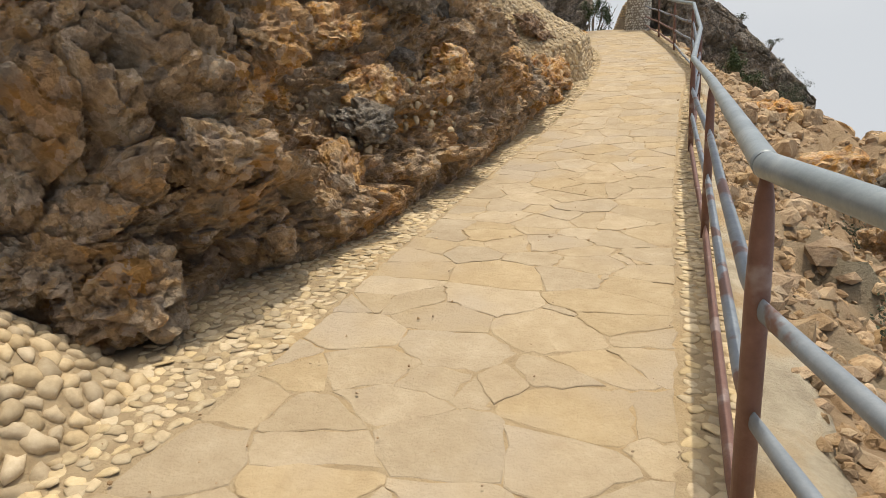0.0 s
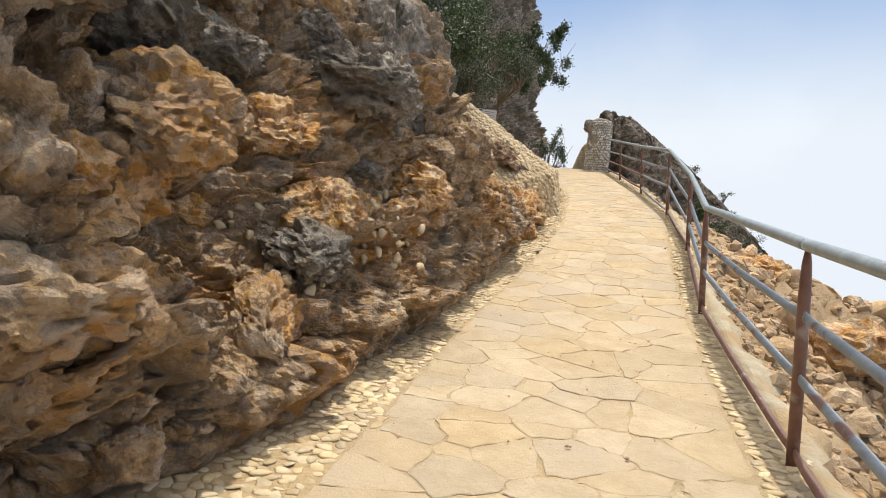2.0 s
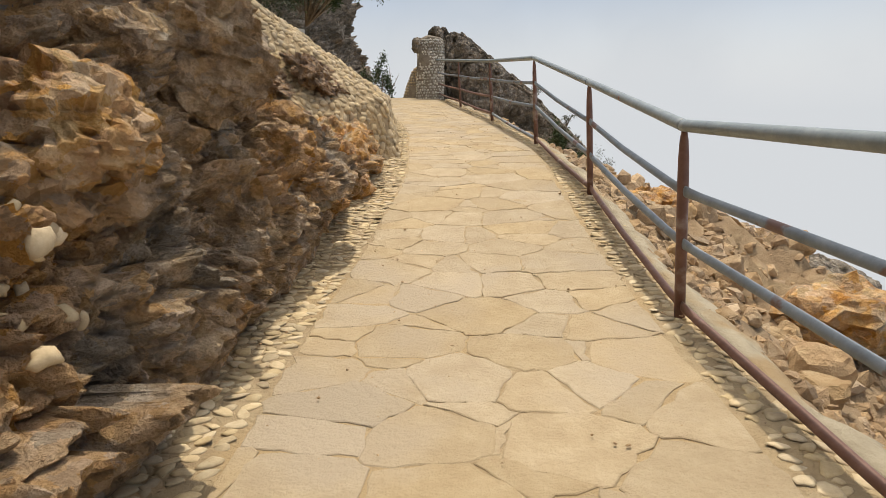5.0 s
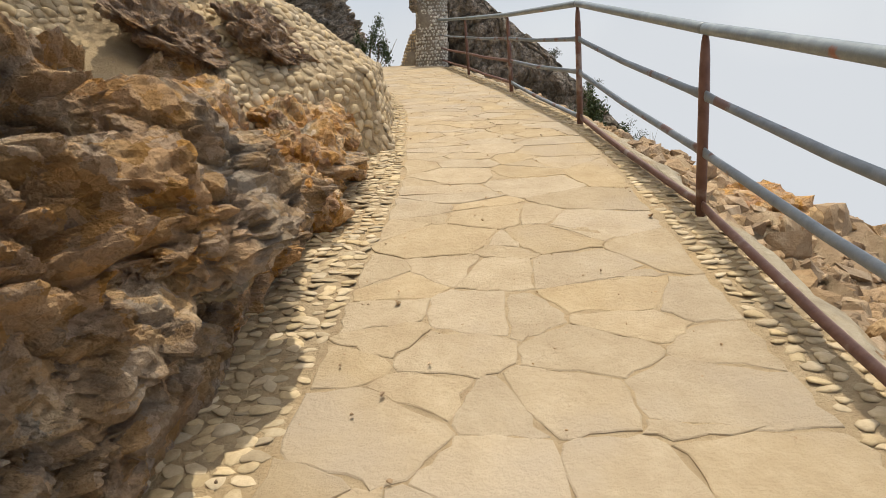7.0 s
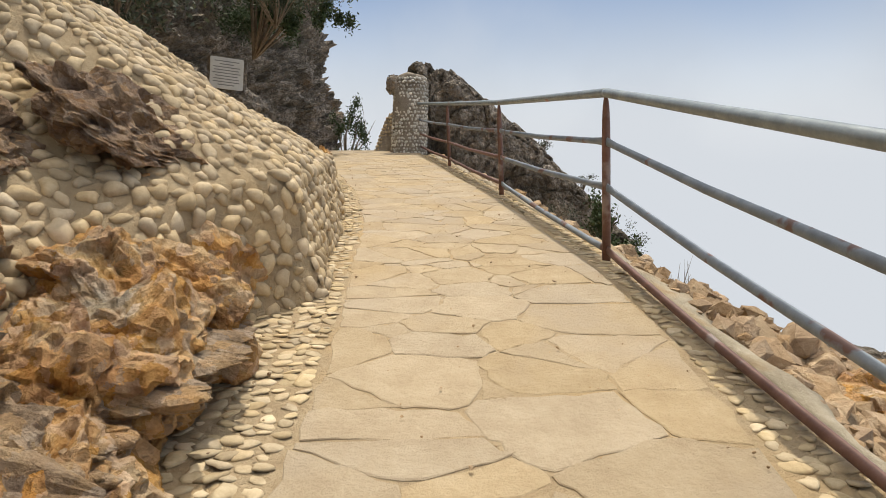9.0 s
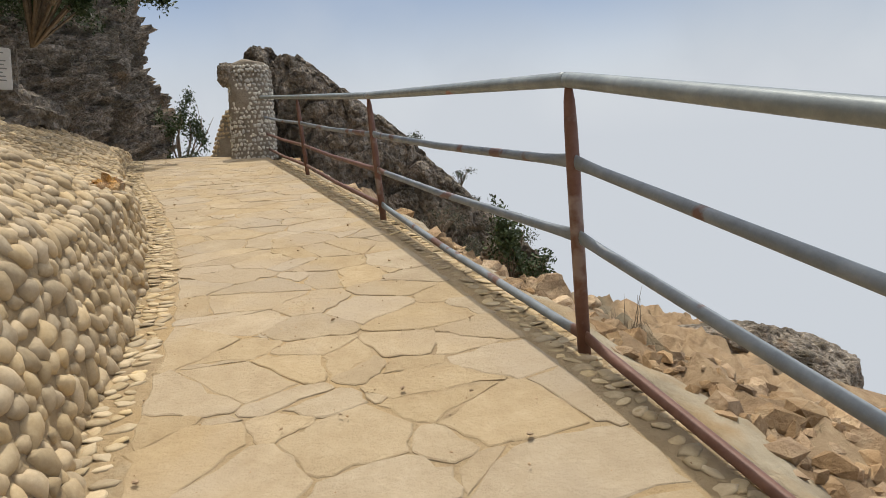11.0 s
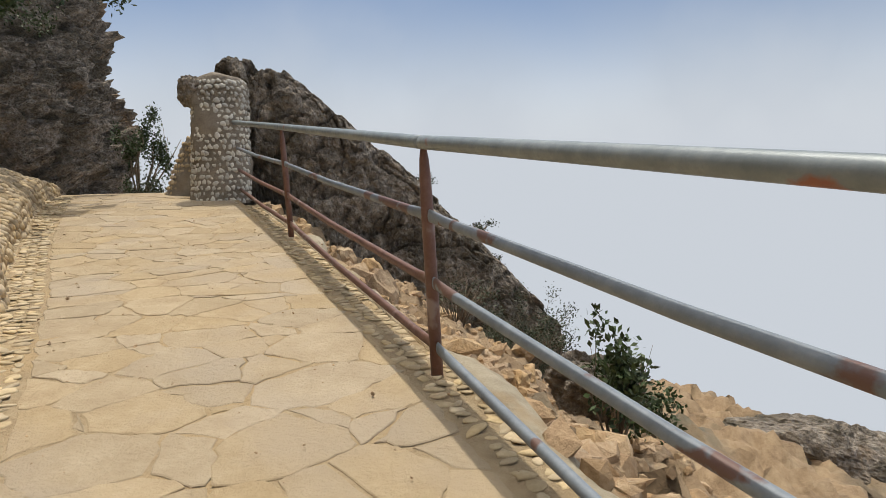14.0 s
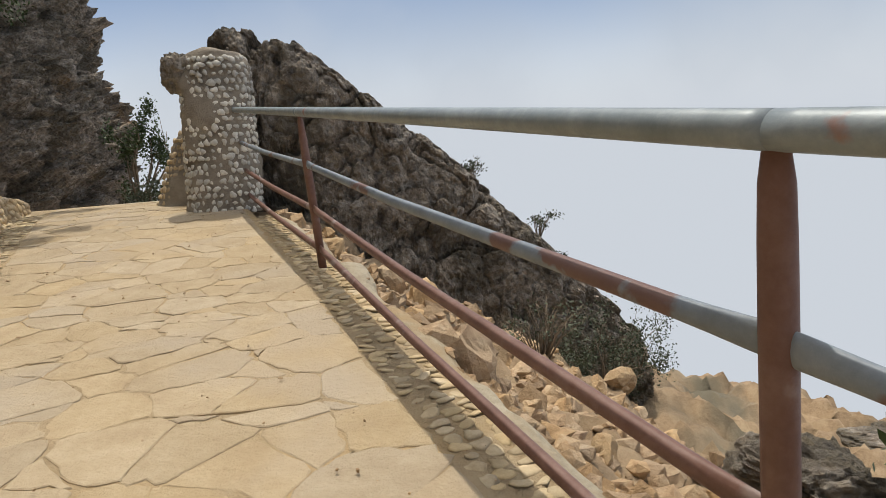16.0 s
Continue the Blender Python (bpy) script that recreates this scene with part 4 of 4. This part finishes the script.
def lay(owner, name, rows, near, material, bed_material, seed, label):
    """rows: (place, outward normal, half length, half width, height). The first `near` are parts, the rest one mesh."""
    r = np.random.RandomState(seed)
    meshes = []
    for v, f in DOMES:
        meshes.append(mesh_from(name, v, f, material))
    inv = Matrix.Translation(owner.location).inverted()
    vs, fs, count = [], [], 0
    for k, (p, n, a, b, h) in enumerate(rows):
        z = Vector(n).normalized()
        x = Vector(r.normal(size=3))
        x = (x - z * x.dot(z)).normalized()
        if abs(z.z) > 0.8:
            t = r.normal(0.0, 0.6)
            x = Vector((math.cos(t), math.sin(t), 0))
            x = (x - z * x.dot(z)).normalized()
        y = z.cross(x)
        m = Matrix(((x.x * a, y.x * b, z.x * h, p[0]), (x.y * a, y.y * b, z.y * h, p[1]), (x.z * a, y.z * b, z.z * h, p[2]), (0, 0, 0, 1)))
        j = r.randint(len(DOMES))
        if k < near:
            ob = new(name, meshes[j])
            ob.parent = owner
            ob.matrix_basis = inv @ m
        else:
            v, f = DOMES[j]
            M = np.array(inv @ m)
            vs.append(v @ M[:3, :3].T + M[:3, 3])
            fs += [tuple(i + count for i in q) for q in f]
            count += len(v)
    if vs:
        child(name + "_bed", mesh_from(name + "_bed", np.concatenate(vs), fs, bed_material), owner, label, kind="stuff")


def strip_rows(lo, hi, y0, y1, step, r0, seed, height=0.55):
    r = np.random.RandomState(seed)
    rows = []
    y = y0
    while y < y1:
        a, b = float(lo(y)), float(hi(y))
        n = max(1, int((b - a) / step))
        for k in range(n):
            x = a + (k + 0.5) * (b - a) / n + r.normal(0, 0.14) * step
            yy = y + r.normal(0, 0.16) * step
            s = r0 * r.uniform(0.75, 1.25)
            rows.append(((x, yy, float(road_z(yy)) - 0.002 + 0.002 * r.normal()), (r.normal(0, 0.12), r.normal(0, 0.12), 1), s * r.uniform(1.0, 1.35), s * 0.85, s * height * r.uniform(0.7, 1.2)))
        y += step * 0.86
    return rows


left_rows = strip_rows(lambda y: float(WALL_L(y)) - 0.12, lambda y: float(PAV_L(y)) - 0.02, 1.2, 22.0, 0.064, 0.034, 1, 0.25)
right_rows = strip_rows(lambda y: float(PAV_R(y)) + 0.02, lambda y: float(RAIL(y)) + 0.09, 1.2, 20.6, 0.064, 0.034, 2, 0.26)
rows = [q for q in left_rows if 8.0 < q[0][1] < 10.0] + [q for q in right_rows if 12.5 < q[0][1] < 15.0]
rows = rows[:300]
chosen = {q[0] for q in rows}
rest = [q for q in left_rows + right_rows if q[0] not in chosen]
lay(road, "cobble", rows + rest, len(rows), M_COB, M_COB2, 3, "edge strips of small pale cobbles in sandy mortar")


def surface_rows(fn, us, vs, step, r0, seed, height=0.7):
    """Pebbles over a surface point function of two lengths."""
    r = np.random.RandomState(seed)
    rows = []
    e = 0.01
    for u in np.arange(us[0], us[1], step):
        for j, v in enumerate(np.arange(vs[0], vs[1], step * 0.9)):
            uu, vv = u + r.normal(0, 0.16) * step + (0.5 * step if j % 2 else 0), v + r.normal(0, 0.14) * step
            p = fn(uu, vv)
            n = np.cross(fn(uu, vv + e) - p, fn(uu + e, vv) - p)
            n = n / (np.linalg.norm(n) + 1e-9)
            s = r0 * r.uniform(0.7, 1.3)
            rows.append((tuple(p), tuple(n), s * r.uniform(1.0, 1.3), s * 0.85, s * height * r.uniform(0.8, 1.2)))
    return rows


mrows = surface_rows(mound_point, (9.6, 22.3), (0.02, 2.7), 0.086, 0.040, 4, 0.6)
flip = [(p, n if n[0] > 0 or n[2] > 0.3 else tuple(-c for c in n), a, b, h) for p, n, a, b, h in mrows]
keep = [q for q in flip if not (q[0][1] < 13.2 and q[0][0] < -1.6 and q[0][2] < 2.2 and noise.noise(Vector(q[0]) * 1.1) > 0.12)]
nearm = [q for q in keep if 12.0 < q[0][1] < 14.6 and q[0][0] > -1.75][:300]
chosen = {q[0] for q in nearm}
lay(mound, "pebble", nearm + [q for q in keep if q[0] not in chosen], len(nearm), M_PEB, M_PEB2, 5, "pale rounded pebbles set in mortar")

prow = []
r6 = np.random.RandomState(6)
for h in np.arange(0.04, 1.6, 0.075):
    n = int(2 * math.pi * 0.4 / 0.085)
    for k in range(n):
        a = 2 * math.pi * (k + 0.5 * (int(h / 0.075) % 2)) / n + r6.normal(0, 0.03)
        if math.sin(a) > 0.35:
            continue
        p = pillar_point(a, h + r6.normal(0, 0.008))
        s = 0.031 * r6.uniform(0.6, 1.25)
        prow.append((tuple(p), (math.cos(a), math.sin(a) * 1.2, 0.15 if h < 1.4 else 0.8), s * 1.15, s * 0.9, s * 0.6))
lay(pillar, "pebble", prow, 300, M_WHITE, M_WHITE, 7, "pale pebbles set in mortar")
brow = []
for h in np.arange(0.04, 0.9, 0.075):
    for k in range(26):
        a = 2 * math.pi * (k + 0.5 * (int(h / 0.075) % 2)) / 26 + r6.normal(0, 0.03)
        if math.sin(a) < 0.35:
            s = 0.031 * r6.uniform(0.6, 1.2)
            brow.append((tuple(buttress_point(a, h)), (math.cos(a), math.sin(a) * 1.2, 0.3), s * 1.15, s * 0.9, s * 0.6))
lay(buttress, "pebble", brow, 300, M_PEB, M_PEB2, 10, "pale pebbles set in mortar")


wall = bpy.data.objects["rock_wall_west"]
FP = FACES["rock_wall_west"]
r7 = np.random.RandomState(17)
frow = []
for y0, h0, wy, wh, n in ((6.35, 0.8, 0.4, 0.28, 70), (5.25, 0.8, 0.2, 0.22, 26)):
    for _ in range(n):
        i = int(np.clip((y0 + r7.uniform(-wy, wy) - 0.9) / 11.7 * 999, 2, 997))
        hh = road_z(y0) + h0 + r7.uniform(-wh, wh)
        j = int(np.argmin(np.abs(FP[i, :255, 2] - hh)))
        nn = np.cross(FP[i, j + 2] - FP[i, j - 2], FP[i - 2, j] - FP[i + 2, j])
        nn = nn / (np.linalg.norm(nn) + 1e-9)
        nn = nn if nn[0] > 0 else -nn
        s = r7.uniform(0.018, 0.038)
        frow.append((tuple(FP[i, j] + nn * 0.006), tuple(nn + np.array((0.9, -0.15, 0.3))), s * 1.2, s * 0.9, s * 0.7))
lay(wall, "pebble", frow, len(frow), M_PEB, M_PEB2, 18, "")


# front pebble mound at the start of the path
def front_point(u, v):
    u, v = np.asarray(u, float), np.asarray(v, float)
    x = np.interp(u, (-1, 0.6, 1.5, 2.1, 2.75), (-0.7, -0.4, -0.27, -0.25, -0.44)) - v * 0.78
    top = np.interp(u, (-1, 1.5, 2.4, 2.8), (0.7, 0.55, 0.42, 0.05))
    z = road_z(u) - 0.03 + top * np.sin(np.clip(v / 1.0, 0, 1) * 1.57) * 1.1
    return np.stack([x, u + 0 * v, z], -1)


FU, FV = np.meshgrid(np.linspace(-1, 2.8, 60), np.linspace(-0.05, 1.3, 30), indexing="ij")
front = new("pebble_mound", grid_mesh("pebble_mound", front_point(FU, FV), M_MORTAR))
tagged(front, "low mound of sandy mortar studded with rounded pebbles", "retaining wall", kind="structure")
lay(front, "pebble", [(p, n if n[2] > 0 else tuple(-c for c in n), a, b, h) for p, n, a, b, h in surface_rows(front_point, (0.6, 2.75), (0.03, 1.25), 0.086, 0.043, 8, 0.7)], 240, M_PEB, M_PEB2, 9, "pale rounded pebbles set in mortar")


# ---- flagstones: irregular slabs, one by one ----
def clip(poly, nx, ny, c):
    """Keep the side where nx*x + ny*y <= c."""
    out = []
    for (ax, ay), (bx, by) in zip(poly, poly[1:] + poly[:1]):
        da, db = nx * ax + ny * ay - c, nx * bx + ny * by - c
        if da <= 0:
            out.append((ax, ay))
        if da * db < 0:
            t = da / (da - db)
            out.append((ax + t * (bx - ax), ay + t * (by - ay)))
    return out


rf = np.random.RandomState(14)
seeds = []
y = -1.5
while y < 23.2:
    a, b = float(PAV_L(y)), float(PAV_R(y))
    small = 1.0 if y < 12.5 else 0.78
    n = max(3, int(round((b - a) / (small * rf.uniform(0.23, 0.46)))))
    for k in range(n):
        seeds.append((a + (k + 0.5 + rf.uniform(-0.48, 0.48)) * (b - a) / n, y + rf.uniform(-0.16, 0.16)))
    y += 0.215 * small
seeds = np.array([q for q in seeds if rf.uniform() > 0.17])
STRETCH = 1.35
heft = rf.uniform(0, 0.034, len(seeds))
cells = []
for i, (sx, sy) in enumerate(seeds):
    if sy < -1.2 or sy > 22.9:
        continue
    d = np.hypot((seeds[:, 0] - sx) / STRETCH, seeds[:, 1] - sy)
    near = np.argsort(d)[1:18]
    poly = [(sx - 0.7, sy - 0.55), (sx + 0.7, sy - 0.55), (sx + 0.7, sy + 0.55), (sx - 0.7, sy + 0.55)]
    gap = rf.uniform(0.0008, 0.0045)
    for j in near:
        qx, qy = seeds[j]
        nx, ny = (qx - sx) / STRETCH ** 2, qy - sy
        ln = math.hypot(nx, ny)
        nx, ny = nx / ln, ny / ln
        poly = clip(poly, nx, ny, nx * (sx + qx) / 2 + ny * (sy + qy) / 2 + (heft[i] - heft[j]) / (2 * ln) - gap)
        if len(poly) < 3:
            break
    for fn, sgn in ((PAV_L, -1), (PAV_R, 1)):
        x0, x1 = float(fn(sy - 0.15)), float(fn(sy + 0.15))
        nx, ny = sgn * 0.3, -sgn * (x1 - x0)
        ln = math.hypot(nx, ny)
        nx, ny = nx / ln, ny / ln
        poly = clip(poly, nx, ny, nx * (x0 + x1) / 2 + ny * sy - 0.003) if len(poly) >= 3 else poly
    if len(poly) >= 3:
        cells.append(poly)


def slab(poly, r):
    """Top and side faces of one slab with broken, slightly rounded edges."""
    pts = []
    for (ax, ay), (bx, by) in zip(poly, poly[1:] + poly[:1]):
        ln = math.hypot(bx - ax, by - ay)
        if ln < 0.02:
            continue
        n = 5 if ln > 0.2 else 3 if ln > 0.1 else 2 if ln > 0.05 else 1
        for k in range(n):
            t = (k + (0.12 if k == 0 else 0)) / n
            w = r.normal(0, 0.0085)
            pts.append((ax + (bx - ax) * t - (by - ay) / ln * w, ay + (by - ay) * t + (bx - ax) / ln * w))
    if len(pts) < 4:
        return None
    cx, cy = sum(p[0] for p in pts) / len(pts), sum(p[1] for p in pts) / len(pts)
    proud = 0.0032 + r.uniform(-0.0015, 0.003)
    tx, ty = r.normal(0, 0.004), r.normal(0, 0.0065)
    vs, fs, n = [], [], len(pts)
    for inset, dz in ((0.0, -0.03), (0.0, -0.004), (0.006, 0.0)):
        for x, y in pts:
            k = 1 - inset / max(0.05, math.hypot(x - cx, y - cy))
            px, py = cx + (x - cx) * k, cy + (y - cy) * k
            vs.append((px - cx, py - cy, float(road_z(py)) - float(road_z(cy)) + proud + dz * 0.8 + tx * (px - cx) + ty * (py - cy)))
    for a in (0, n):
        for j in range(n):
            fs.append((a + j, a + (j + 1) % n, a + n + (j + 1) % n, a + n + j))
    fs.append(tuple(range(2 * n, 3 * n)))
    return (cx, cy, float(road_z(cy))), vs, fs


made = [q for q in (slab(p, rf) for p in cells) if q]
order = sorted(range(len(made)), key=lambda i: abs(made[i][0][1] - 10.0))
vs, fs, count = [], [], 0
for k, i in enumerate(order):
    c, v, f = made[i]
    if k < 300:
        ob = new("flagstone", mesh_from("flagstone", v, f, M_FLAG, False))
        ob.parent = road
        ob.location = c
    else:
        vs += [(p[0] + c[0], p[1] + c[1], p[2] + c[2]) for p in v]
        fs += [tuple(j + count for j in q) for q in f]
        count += len(v)
child("flagstone_bed", mesh_from("flagstone_bed", vs, fs, M_FLAG2, False), road, "cream irregular flagstones", kind="stuff")
